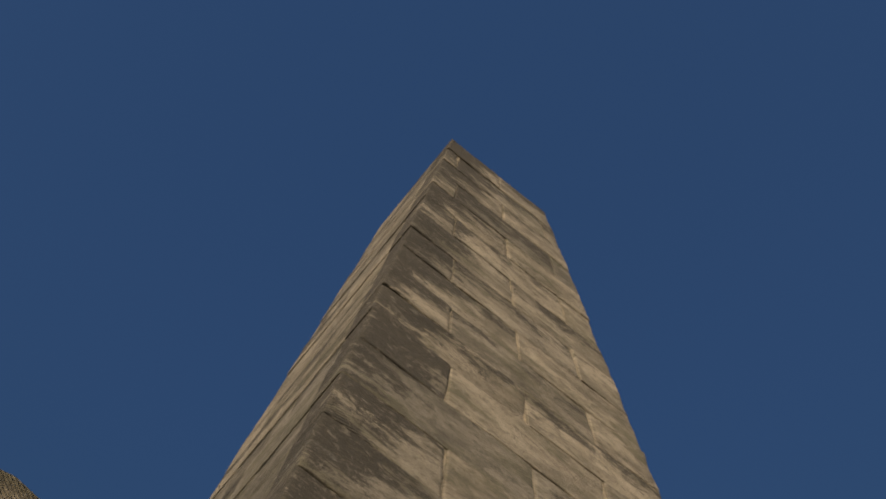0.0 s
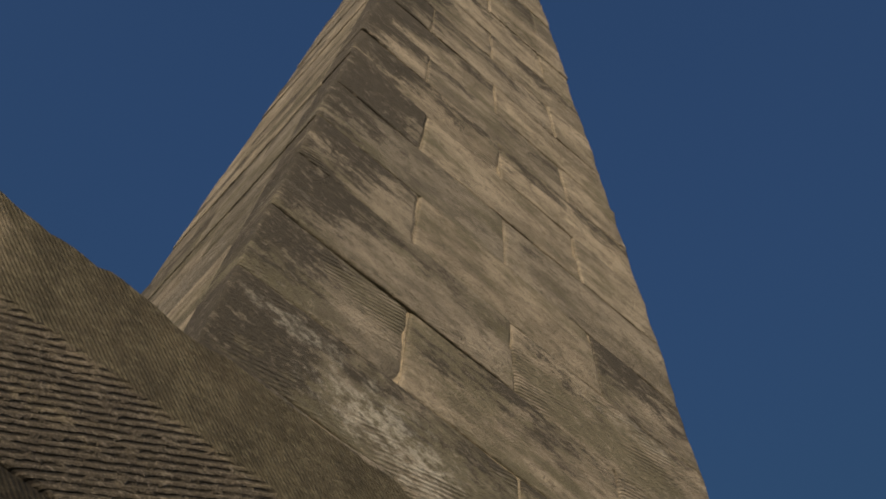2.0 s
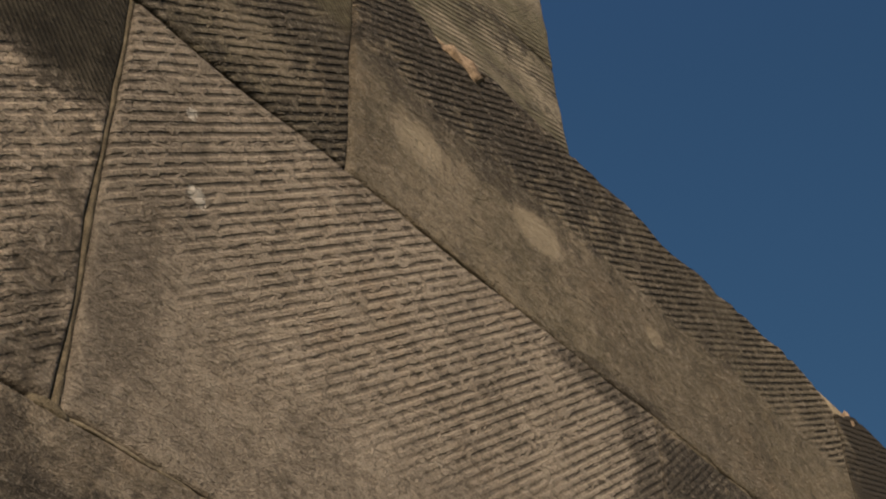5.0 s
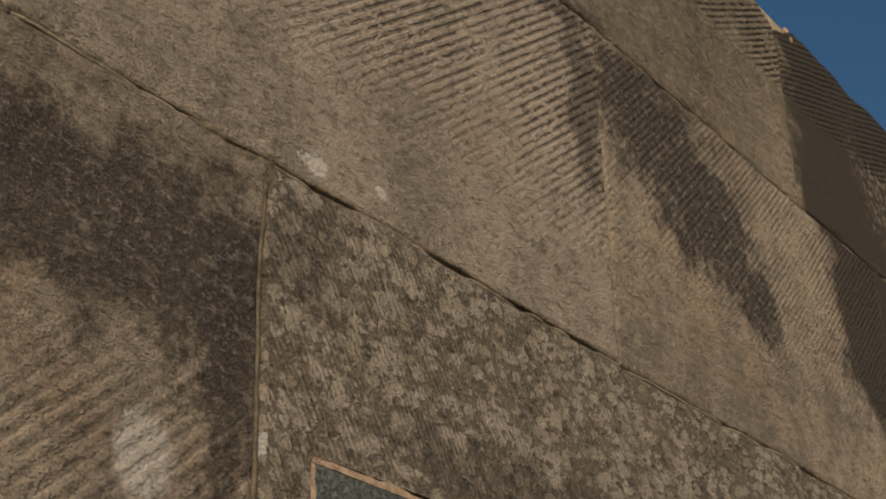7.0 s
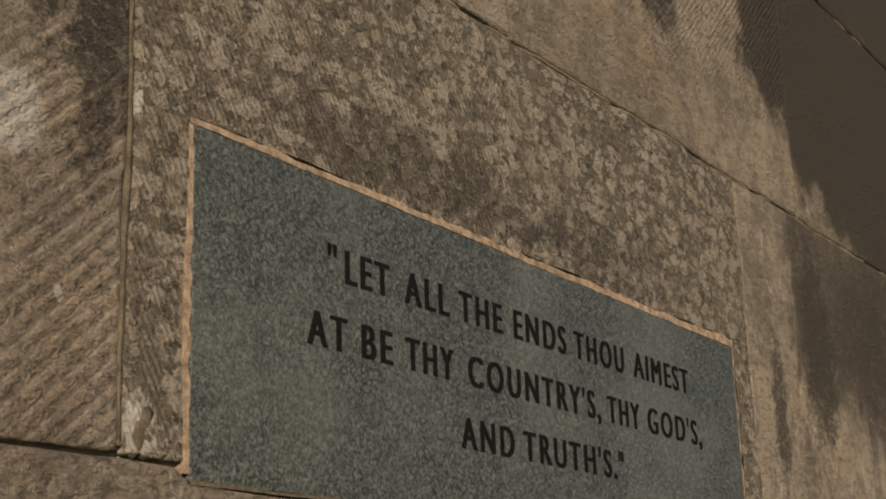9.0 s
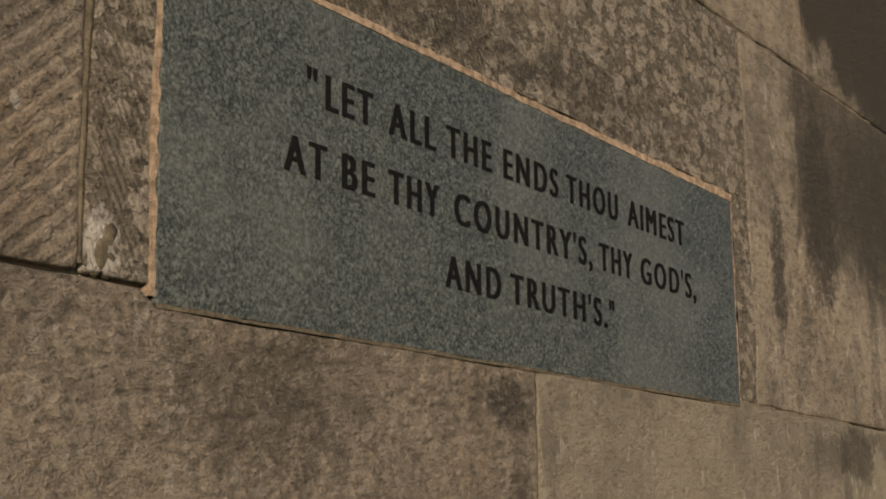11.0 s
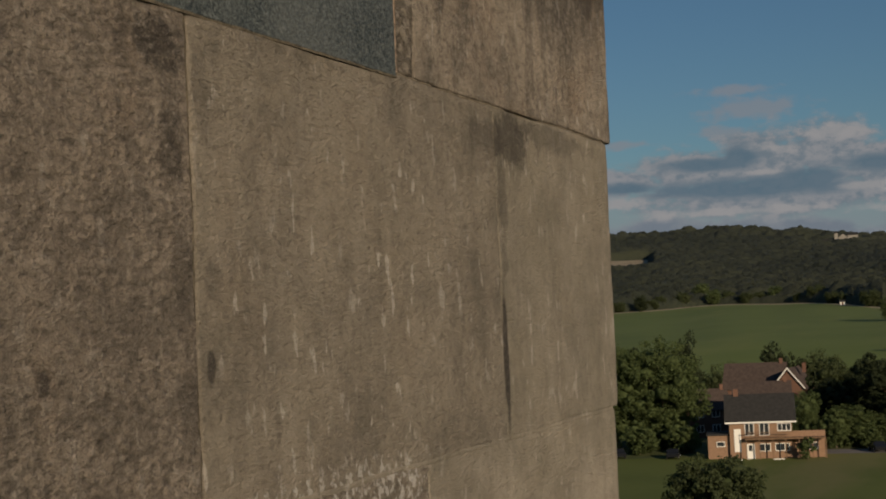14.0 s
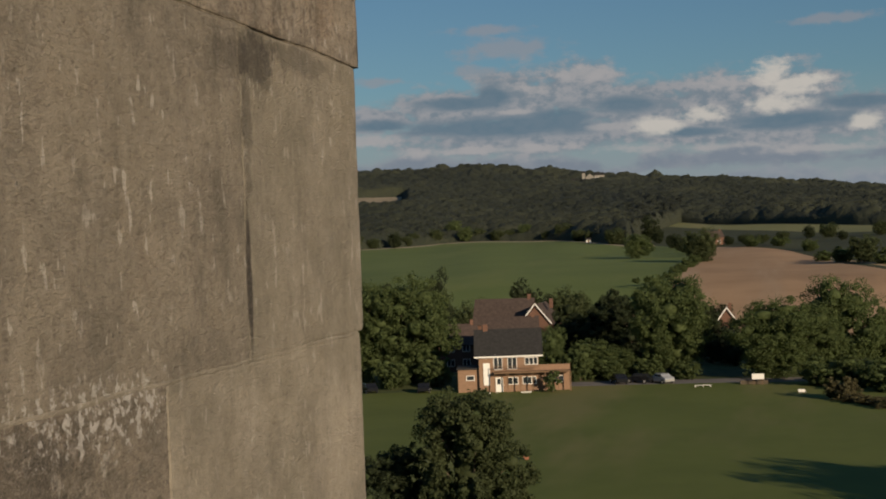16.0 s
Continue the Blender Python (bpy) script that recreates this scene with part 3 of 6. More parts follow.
M["c1_right"] = stone_mat("sandstone_smooth_runs", light=(0.435, 0.372, 0.272), dark=(0.275, 0.238, 0.177), warm=0.12, streak=0.5, soot=0.2, pits=0.6, coarse=0.6, algae=0.15, grime_and_dark=((3.64, 2.12, 0.12, 0.06, 0.45), (2.0, 1.52, 0.016, 0.035, 0.8, 0.3, 0.2), (2.02, 1.7, 0.03, 0.05, 0.35), (2.0, 2.05, 0.03, 0.1, 0.35)),
                          pale=((2.6, 1.235, 0.4, 0.03, 0.75, 0.4, 0.8, 22.0),))
M["c1_end"] = stone_mat("sandstone_smooth_end", light=(0.435, 0.378, 0.282), dark=(0.285, 0.252, 0.188), warm=0.05, streak=0.3, soot=0.15, pits=0.25, coarse=0.35, algae=0.3, grime_and_dark=((3.735, 1.46, 0.022, 0.2, 0.95, 0.3, 0.15), (3.85, 2.14, 0.22, 0.07, 0.7), (3.76, 1.95, 0.04, 0.2, 0.5), (4.3, 2.17, 0.4, 0.04, 0.4)))
M["c0"] = stone_mat("sandstone_low", light=(0.4, 0.335, 0.245), dark=(0.23, 0.197, 0.148), streak=0.4, soot=0.3, pits=0.8, algae=0.2, pale=((2.72, 1.18, 0.35, 0.06, 0.85, 0.4, 0.9, 20.0),), grime_and_dark=((2.3, 1.1, 0.3, 0.1, 0.5),))
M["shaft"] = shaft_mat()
M["mortar"] = plain_mat("old_lime_mortar", (0.3, 0.25, 0.18), 0.95, 0.3, 20, bump=0.004)
M["lime"] = plain_mat("bleached_lime_mortar", (0.2, 0.175, 0.135), 0.95, 0.35, 25, bump=0.006)
M["bed_mortar"] = plain_mat("grey_bed_mortar", (0.17, 0.143, 0.107), 0.95, 0.45, 14, bump=0.01)
M["orange_mortar"] = plain_mat("orange_mortar", (0.33, 0.245, 0.178), 0.95, 0.5, 45, bump=0.008)
M["pale_mortar"] = plain_mat("pale_mortar", (0.12, 0.1, 0.072), 0.95, 0.5, 30, bump=0.012)
M["letter"] = plain_mat("dark_letter_paint", (0.009, 0.009, 0.01), 0.9, 0.3, 90)
M["letter"].node_tree.nodes["Principled BSDF"].inputs["Specular IOR Level"].default_value = 0.05
M["white"] = plain_mat("white_paint", (0.75, 0.73, 0.69), 0.5, 0.06)


def granite_mat():
    n = Nodes("grey_granite", 0.5)
    a = n.noise(190, 4, 0.8)
    sp = n.nt.nodes.new("ShaderNodeSeparateColor")
    n.put(n.voro(190, out="Color"), sp.inputs[0])
    col = n.mix(n.ramp(a, 0.42, 0.58), (0.02, 0.025, 0.025), (0.1, 0.112, 0.108))
    col = n.mix(n.ramp(sp.outputs[0], 0.74, 0.95, 0, 0.4), col, (0.2, 0.212, 0.204))
    col = n.mix(n.ramp(sp.outputs[1], 0.72, 0.95, 0, 0.5), col, (0.01, 0.012, 0.012))
    col = n.mix(n.ramp(n.noise(2.2, 4, 0.6), 0.46, 0.64, 0.0, 0.25), col, (0.16, 0.168, 0.162))
    return n.done(col, n.bump(a, 0.5, 0.0025))


M["granite"] = granite_mat()


# ---- mesh helpers ----
def part(name, bm, material, parent=None, label=""):
    me = bpy.data.meshes.new(name)
    if isinstance(bm, bmesh.types.BMesh):
        bm.normal_update()
        bm.to_mesh(me)
        bm.free()
    else:
        me.from_pydata(*bm)
        me.validate()
    for m in material if isinstance(material, (list, tuple)) else [material]:
        me.materials.append(m)
    ob = new(name, me)
    ob.parent = parent
    if label:
        tagged(ob, label)
    return ob


def thing(name, label, category, group="", at=(0, 0, 0), turn=0.0):
    ob = new(name)
    ob.matrix_basis = pose(*at, 0, 0, turn)
    return tagged(ob, label, category, group)


def add_box(bm, a, b, bevel=0.0):
    m = Matrix.Translation([(p + q) / 2 for p, q in zip(a, b)]) @ Matrix.Diagonal([q - p for p, q in zip(a, b)] + [1])
    r = bmesh.ops.create_cube(bm, size=1, matrix=m)
    if bevel:
        bmesh.ops.bevel(bm, geom=list({e for v in r["verts"] for e in v.link_edges}), offset=bevel, segments=2, affect="EDGES", profile=0.6)
    return bm


def box(name, a, b, material, parent, bevel=0.0, label=""):
    return part(name, add_box(bmesh.new(), a, b, bevel), material, parent, label)


def edge_steps(length, step):
    """Places along a side: close together at both ends, for the worn arris."""
    n = max(2, round((length - 0.07) / step))
    inner = [0.035 + (length - 0.07) * i / n for i in range(n + 1)]
    return [0, 0.004, 0.012, 0.022, *inner, length - 0.022, length - 0.012, length - 0.004, length]


def stone_face(place, us, ws, depth, wear=0.008, rough=0.004, cut=None, seed=0.0, corner=0.0):
    """A dressed stone: a finely uneven face over the grid us x ws, worn arrises and sides that run back. place(u, w, out) gives the point."""
    nu, nw = len(us), len(ws)
    verts, faces, index = [], [], {}
    u0, u1, w0, w1 = us[0], us[-1], ws[0], ws[-1]
    for i, u in enumerate(us):
        for j, w in enumerate(ws):
            p = Vector((u * 1.0 + seed, w * 1.0, seed * 0.37))
            e = min(u - u0, u1 - u, w - w0, w1 - w)
            chip = 0.5 + 1.2 * max(0.0, noise.noise(p * 7) + 0.1) + 3.0 * max(0.0, noise.noise(p * 3.1 + Vector((9, 2, 5))) - 0.32)
            r = wear * chip
            out = rough * (noise.noise(p * 2.2) + 0.55 * noise.noise(p * 9) + 0.3 * noise.noise(p * 23))
            if e < r:
                out -= r * (1 - math.sqrt(max(0.0, 1 - (1 - e / r) ** 2)))
            if corner and u1 - u < corner:
                out -= corner * (1 - math.sqrt(max(0.0, 1 - (1 - (u1 - u) / corner) ** 2)))
                ends = min(w - w0, w1 - w) + 0.02 * noise.noise(Vector((w * 9, seed, 1)))
                out -= 0.035 * (1 - (u1 - u) / corner) ** 2 * math.exp(-max(0.0, ends) / 0.03)
            index[i, j] = len(verts)
            verts.append(place(u, w, out))
    for i in range(nu - 1):
        for j in range(nw - 1):
            if cut and cut((us[i] + us[i + 1]) / 2, (ws[j] + ws[j + 1]) / 2):
                continue
            faces.append((index[i, j], index[i + 1, j], index[i + 1, j + 1], index[i, j + 1]))
    rim = [(i, 0) for i in range(nu)] + [(nu - 1, j) for j in range(1, nw)] + [(i, nw - 1) for i in range(nu - 2, -1, -1)] + [(0, j) for j in range(nw - 2, 0, -1)]
    back = []
    for i, j in rim:
        back.append(len(verts))
        verts.append(place(us[i], ws[j], -depth))
    for k in range(len(rim)):
        a, b = rim[k], rim[(k + 1) % len(rim)]
        faces.append((index[b], index[a], back[k], back[(k + 1) % len(rim)]))
    return verts, [], faces


def stone_map(ob, us, ws, wide=1.0, start=0.0):
    """Lays a map over a stone: metres along its course and up from its bed."""
    nw, count = len(ws), len(us) * len(ws)
    table = [((u - us[0]) * wide + start, w - ws[0]) for u in us for w in ws]
    rim = [(i, 0) for i in range(len(us))] + [(len(us) - 1, j) for j in range(1, nw)] + [(i, nw - 1) for i in range(len(us) - 2, -1, -1)] + [(0, j) for j in range(nw - 2, 0, -1)]
    table += [table[i * nw + j] for i, j in rim]
    layer = ob.data.uv_layers.new(name="stone")
    for loop in ob.data.loops:
        layer.data[loop.index].uv = table[loop.vertex_index]
    return ob


def smooth(ob):
    for p in ob.data.polygons:
        p.use_smooth = True
    return ob


# ---- ground: one sheet, from the hilltop down to the valley and up to the wooded ridge ----
EYE = (-0.48, -1.49, 1.59)
FIELD_Z = -21.1
PROFILE = [(0, 0), (7, 0), (9, -0.6), (14, -2.6), (24, -6.2), (60, -15.5), (95, FIELD_Z), (300, FIELD_Z), (380, -12.4), (600, -7.6), (800, -3.4), (1000, 3.4), (1200, 13.0)]


def ridge(az):
    return float(np.interp(az, (-30, -5, -3, 4, 11, 16, 40), (0.022, 0.022, 0.0235, 0.035, 0.0455, 0.045, 0.03)))


def terrain(az, d):
    top = ridge(az)
    if d <= 1200:
        z = float(np.interp(d, [p[0] for p in PROFILE], [p[1] for p in PROFILE]))
    else:
        z = float(np.interp(d, (1200, 1900, 2600, 4800), (13.0, 1.6 + 1900 * top - 9, 1.6 + 1900 * top - 30, 0)))
    if d > 300:
        z += 1.5 * noise.noise(Vector((az * 0.35, d * 0.004, 1.0))) * min(1, (d - 300) / 300)
    return z


def spot(az, d, z=None):
    """A place on the ground in the direction az (degrees from +x) at d metres from the viewpoint."""
    a = radians(az)
    return (EYE[0] + d * math.cos(a), EYE[1] + d * math.sin(a), terrain(az, d) if z is None else z)


# bands of ground by distance: (far edge as azimuth: distance, material)
GREEN_FAR = ((-30, 400), (-4.4, 412), (-3.0, 447), (-1.0, 560), (1.7, 632), (2.6, 650), (3.9, 690), (5, 690), (8, 800), (12, 830), (15, 760), (30, 760))


def band_edges(az):
    far = float(np.interp(az, [a for a, _ in GREEN_FAR], [d for _, d in GREEN_FAR]))
    if az < 4.0:
        mid = far + 26
        near, top = (float(np.interp(az, (-4, 3.9), e)) for e in ((740, 975), (850, 1050)))
    else:
        mid, near, top = far + 40, far + 80, far + 120
    return [2, 7, 9, 14, 24, 40, 60, 80, 95, 125, 160, 190, 214, 220, 226, 262, 300, *(300 + (far - 300) * f for f in (0.15, 0.3, 0.42, 0.54, 0.66, 0.78, 0.9)), far, far + 14, mid, near, top, 1100, 1200, 1450, 1700, 1900, 2200, 2600, 3600, 4800]


def ground_mats():
    def grass(name, a, b, c, scale, wear=0.55):
        n = Nodes(name, 0.95)
        col = n.mix(n.ramp(n.noise(scale, 6, 0.65), 0.35, 0.65), a, b)
        col = n.mix(n.ramp(n.noise(1.0, 4, 0.6, n.map((0.012, 0.05, 0.05), (3, 1, 0), (0, 0, 8))), wear, wear + 0.17, 0, 0.6), col, c)
        return n.done(col, n.bump(n.noise(4.0, 4), 0.5, 0.05))
    out = [grass("hill_grass", (0.05, 0.068, 0.02), (0.085, 0.098, 0.032), (0.12, 0.105, 0.05), 0.6),
           grass("mown_grass", (0.09, 0.114, 0.02), (0.11, 0.132, 0.026), (0.19, 0.165, 0.065), 0.06, 0.48),
           plain_mat("car_park_tarmac", (0.17, 0.155, 0.145), 0.9, 0.2, 0.5),
           grass("pasture", (0.105, 0.14, 0.034), (0.13, 0.165, 0.042), (0.16, 0.18, 0.05), 0.01),
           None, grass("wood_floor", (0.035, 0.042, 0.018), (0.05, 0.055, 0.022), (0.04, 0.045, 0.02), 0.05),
           plain_mat("dry_path", (0.3, 0.25, 0.16), 0.95, 0.2, 0.3),
           grass("far_pasture", (0.16, 0.165, 0.065), (0.19, 0.19, 0.075), (0.23, 0.2, 0.09), 0.01),
           plain_mat("stubble", (0.36, 0.265, 0.15), 0.95, 0.12, 0.02)]
    n = Nodes("ploughed_earth", 0.97)
    col = n.mix(n.ramp(n.noise(0.03, 6, 0.65), 0.3, 0.7), (0.31, 0.195, 0.108), (0.41, 0.265, 0.15))
    col = n.mix(n.ramp(n.noise(1.0, 4, 0.6, n.map((0.006, 0.09, 0.05), (0, 0, 0), (0, 0, 25))), 0.5, 0.7, 0, 0.6), col, (0.42, 0.3, 0.19))
    out[4] = n.done(col)
    return out


def build_ground():
    azs = [*np.arange(-180, -20, 8), *np.arange(-20, -6, 0.35), *np.arange(-6, 6, 0.1), *np.arange(6, 30, 0.35), *np.arange(30, 180, 8)]
    verts, faces, mats = [], [], []
    rows = len(band_edges(0))
    for a in azs:
        verts += [spot(a, d) for d in band_edges(a)]
    hub = len(verts)
    verts.append((EYE[0], EYE[1], 0))
    for i in range(len(azs)):
        k = (i + 1) % len(azs)
        az = azs[i] + 0.05
        faces.append((hub, i * rows, k * rows))
        mats.append(0)
        for j in range(rows - 1):
            faces.append((i * rows + j, i * rows + j + 1, k * rows + j + 1, k * rows + j))
            d = band_edges(az)[j]
            brown = az < float(np.interp(d, (300, 385, 473, 631), (3.35, 3.45, 2.55, 1.7)))
            if d < 95:
                m = 0
            elif d < 216:
                m = 1
            elif d < 226 and -4.2 < az < 8:
                m = 2
            elif d < 300:
                m = 0
            elif j < 24:
                m = 4 if brown and d >= 300 else 3
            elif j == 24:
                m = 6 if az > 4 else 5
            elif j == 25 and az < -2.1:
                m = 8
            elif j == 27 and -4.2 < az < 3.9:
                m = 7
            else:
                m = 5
            mats.append(m)
    me = bpy.data.meshes.new("ground")
    me.from_pydata(verts, [], faces)
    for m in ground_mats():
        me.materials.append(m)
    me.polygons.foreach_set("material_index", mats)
    me.update()
    ob = smooth(new("ground", me))
    return tagged(ob, "grassy hill falling to mown field, pasture and brown ploughed land", "ground", kind="structure")


ground = build_ground()

# ---- the monument ----
XL, XR, TOP = -1.10, 4.98, 4.92
DEEP = XR - XL
JOINT = 0.0035
COURSES = [(0.22, 1.222), (1.222, 2.222), (2.222, 3.249), (3.249, 4.155), (4.155, TOP)]
monument = thing("stone_monument", "tall weathered sandstone obelisk monument on a square pedestal", "monument")
core = bmesh.new()
add_box(core, (XL + 0.02, 0.02, -0.1), (XR - 0.02, DEEP - 0.02, TOP - 0.03))
pedestal = part("pedestal", core, M["mortar"], monument, "square pedestal of large sandstone blocks")
box("plinth", (XL - 0.25, -0.25, -0.3), (XR + 0.25, DEEP + 0.25, 0.215), M["c1_left"], monument, 0.02, "projecting sandstone plinth step")

PL = (0.897, 2.973, 2.199, 2.750)         # the plaque: x from, to, z from, to
STONES = [
    # course, from, to, material, wear, unevenness
    (0, XL, 0.78, "c1_left", 0.008, 0.006), (0, 0.78, 3.077, "c0", 0.006, 0.005), (0, 3.077, XR, "c1_end", 0.004, 0.003),
    (1, XL, 0.15, "c1_left", 0.008, 0.007), (1, 0.15, 1.952, "c1_left", 0.008, 0.007), (1, 1.952, 3.715, "c1_right", 0.004, 0.003), (1, 3.715, XR, "c1_end", 0.005, 0.003),
    (2, XL, 0.765, "c2_left", 0.008, 0.006), (2, 0.765, 3.10, "c2_plaque", 0.009, 0.005), (2, 3.10, XR, "c2_right", 0.006, 0.005),
    (3, XL, 0.212, "c3_left", 0.009, 0.006), (3, 0.212, 1.887, "c3", 0.008, 0.005), (3, 1.887, 3.60, "c3_mid", 0.009, 0.005), (3, 3.60, XR, "c3_right", 0.012, 0.004),
    (4, XL, 0.785, "c4_left", 0.012, 0.004), (4, 0.785, 3.07, "c4_mid", 0.016, 0.005), (4, 3.07, XR, "c4_right", 0.016, 0.005),
]


def plaque_skew(x, z):
    """The plaque is a little wider at its left end than at its right."""
    f, t = min(1, max(0, (z - PL[2]) / (PL[3] - PL[2]))), (x - PL[0]) / (PL[1] - PL[0])
    return z + t * (0.016 - 0.025 * f)


def front(u, w, out):
    # the course under the plaque is cut down for it
    if 2.06 < w < 2.222 and PL[0] - 0.012 < u < PL[1] + 0.012:
        w -= 0.024 * (1 - 0.72 * (u - PL[0]) / (PL[1] - PL[0])) * ((w - 2.06) / 0.16) ** 3
    # the joints wander a little
    u, w = (u + 0.007 * noise.noise(Vector((u * 0.9, w * 3.1, 4))) + 0.0025 * noise.noise(Vector((u * 2, w * 13, 6))),
            w + 0.007 * noise.noise(Vector((u * 2.6, w * 0.8, 9))) + 0.0025 * noise.noise(Vector((u * 11, w * 2, 3))))
    # the top edge is chipped and scalloped
    if w > 4.66:
        k = (w - 4.66) / (TOP - 4.66)
        dip = 0.03 * max(0, noise.noise(Vector((u * 5, 3, 1))) + 0.2) + 0.03 * max(0, noise.noise(Vector((u * 17, 8, 1)))) + (0.022 if u > 0.79 else 0.0)
        dip += 0.075 * math.exp(-((u - 3.07) / 0.1) ** 2) + 0.05 * math.exp(-((u - 0.75) / 0.04) ** 2) + 0.045 * math.exp(-((u - 1.15) / 0.09) ** 2)
        w = w - dip * k * k
    return (u, -out, w)


RIGHT = (4.985, 5.04, 5.115, 5.12, 5.125)    # the corner stones stand a little proud of one another
for k, (c, a, b, m, wear, uneven) in enumerate(STONES):
    end = b == XR
    b = RIGHT[c] if end else b
    z0, z1 = COURSES[c]
    wide = {0.212: 0.0075, 0.765: 0.0065, 0.785: 0.004, 3.715: 0.0012, 3.10: 0.002}
    a1, b1, z0, z1 = a + (wide.get(a, JOINT) if a > XL else 0), b - (0 if end else wide.get(b, JOINT)), z0 + JOINT, z1 - (JOINT if c < 4 else 0)
    us, ws = [a1 + s for s in edge_steps(b1 - a1, 0.03)], [z0 + s for s in edge_steps(z1 - z0, 0.03)]
    cut = None
    if c == 2 and m == "c2_plaque":
        for v in (PL[0] - 0.012, PL[1] + 0.012):
            us = [u for u in us if abs(u - v) > 0.008] + [v]
        us.sort()
        ws = sorted([w for w in ws if abs(w - PL[3] - 0.012) > 0.008] + [PL[3] + 0.012])
        cut = lambda u, w: PL[0] - 0.012 < u < PL[1] + 0.012 and w < PL[3] + 0.012
    smooth(part("block", stone_face(front, us, ws, 0.3, wear, uneven, cut, seed=k * 3.7, corner=0.05 if end else 0.0), M[m], pedestal))

# wide joints are filled with pale mortar
for x, z0, z1, half in ((0.212, 3.25, 4.15, 0.0075), (0.765, 2.235, 3.235, 0.0065), (1.952, 1.23, 2.21, 0.003)):
    zs = [z0 + (z1 - z0) * k / 60 for k in range(61)]
    vs = []
    for k, zz in enumerate(zs):
        wob = 0.003 * noise.noise(Vector((x * 9, zz * 14, 2)))
        for dx, dy in ((-half, 0.02), (-half * 0.7 + wob, 0.0045), (half * 0.5 + wob, 0.003 + 0.004 * abs(noise.noise(Vector((x, zz * 23, 5))))), (half, 0.02)):
            vs.append(front(x + dx, zz, -dy))
    fs = [(k * 4 + i, k * 4 + i + 1, k * 4 + i + 5, k * 4 + i + 4) for k in range(60) for i in range(3)]
    smooth(part("mortar_joint", (vs, [], fs), M["pale_mortar"], pedestal, "pale mortar filling a wide joint"))

for x0, x1, z, half, hollow in ((XL + 0.02, 4.93, 1.222, 0.0036, 0.03), (2.99, 4.95, 2.222, 0.0036, 0.03), (0.2, 4.95, 3.249, 0.0036, 0.05), (0.9, 4.95, 4.155, 0.0036, 0.08)):
    count = int((x1 - x0) / 0.02)
    vs = []
    for k in range(count + 1):
        x = x0 + (x1 - x0) * k / count
        sunk = 0.003 + hollow * max(0.0, noise.noise(Vector((x * 4.5, z * 3, 7))) - 0.05) + 0.012 * max(0.0, noise.noise(Vector((x * 17, z * 3, 2))))
        for dz, dy in ((-half, 0.022), (-half * 0.9, sunk), (half * 0.9, sunk + 0.001), (half, 0.022)):
            vs.append(front(x, z + dz, -dy))
    fs = [(k * 4 + i, k * 4 + i + 4, k * 4 + i + 5, k * 4 + i + 1) for k in range(count) for i in range(3)]
    smooth(part("mortar_joint", (vs, [], fs), M["bed_mortar"], pedestal, "old mortar nearly flush in a bed joint"))


# the lowest bed is pointed up to the face, with mortar smeared over the arrises
count = 150
vs = []
for k in range(count + 1):
    x = 1.9 + (4.92 - 1.9) * k / count
    up = 0.009 + 0.005 * noise.noise(Vector((x * 11, 3, 1))) + 0.003 * noise.noise(Vector((x * 37, 5, 1)))
    down = 0.009 + 0.006 * noise.noise(Vector((x * 9, 8, 4))) + 0.003 * noise.noise(Vector((x * 31, 2, 6)))
    sunk = 0.003 * max(0.0, noise.noise(Vector((x * 8, 1, 9))) - 0.1)
    for dz, dy in ((-down, 0.004), (-down * 0.6, sunk - 0.0006), (up * 0.6, sunk - 0.0004), (up, 0.004)):
        vs.append(front(x, 1.222 + dz, -dy))
fs = [(k * 4 + i, k * 4 + i + 4, k * 4 + i + 5, k * 4 + i + 1) for k in range(count) for i in range(3)]
smooth(part("mortar_joint", (vs, [], fs), M["c1_end"], pedestal, "stone-coloured mortar flush with the face"))


def lump(seed, x, y, z, rx, ry, rz, material, label):
    """A small broken lump of mortar in the face."""
    bm = bmesh.new()
    bmesh.ops.create_icosphere(bm, subdivisions=3, radius=1)
    for v in bm.verts:
        k = 1 + 0.55 * noise.noise(v.co * 1.7 + Vector((seed, 0, 0))) + 0.25 * noise.noise(v.co * 5 + Vector((seed, 4, 0)))
        v.co = (x + v.co.x * rx * k, y + v.co.y * ry * k, z + v.co.z * rz * k)
    smooth(part("mortar_lump", bm, M[material], pedestal, label))


lump(1, 0.715, 0.035, 4.865, 0.045, 0.035, 0.07, "orange_mortar", "broken orange mortar at the top joint")
lump(2, 1.19, 0.03, 4.845, 0.1, 0.04, 0.045, "orange_mortar", "orange mortar exposed at a broken edge")
lump(3, 3.2, 0.03, 4.86, 0.05, 0.03, 0.03, "orange_mortar", "orange mortar exposed at a broken edge")
lump(4, 0.764, 0.006, 3.232, 0.028, 0.008, 0.024, "pale_mortar", "wide pale mortar at a crossing joint")
lump(5, 0.66, 0.006, 3.248, 0.06, 0.007, 0.008, "pale_mortar", "wide pale mortar at a crossing joint")
lump(6, 0.8, 0.004, 2.262, 0.03, 0.008, 0.04, "pale_mortar", "wide pale mortar at a crossing joint")
lump(7, 0.2, 0.006, 3.25, 0.03, 0.008, 0.012, "pale_mortar", "wide pale mortar at a crossing joint")

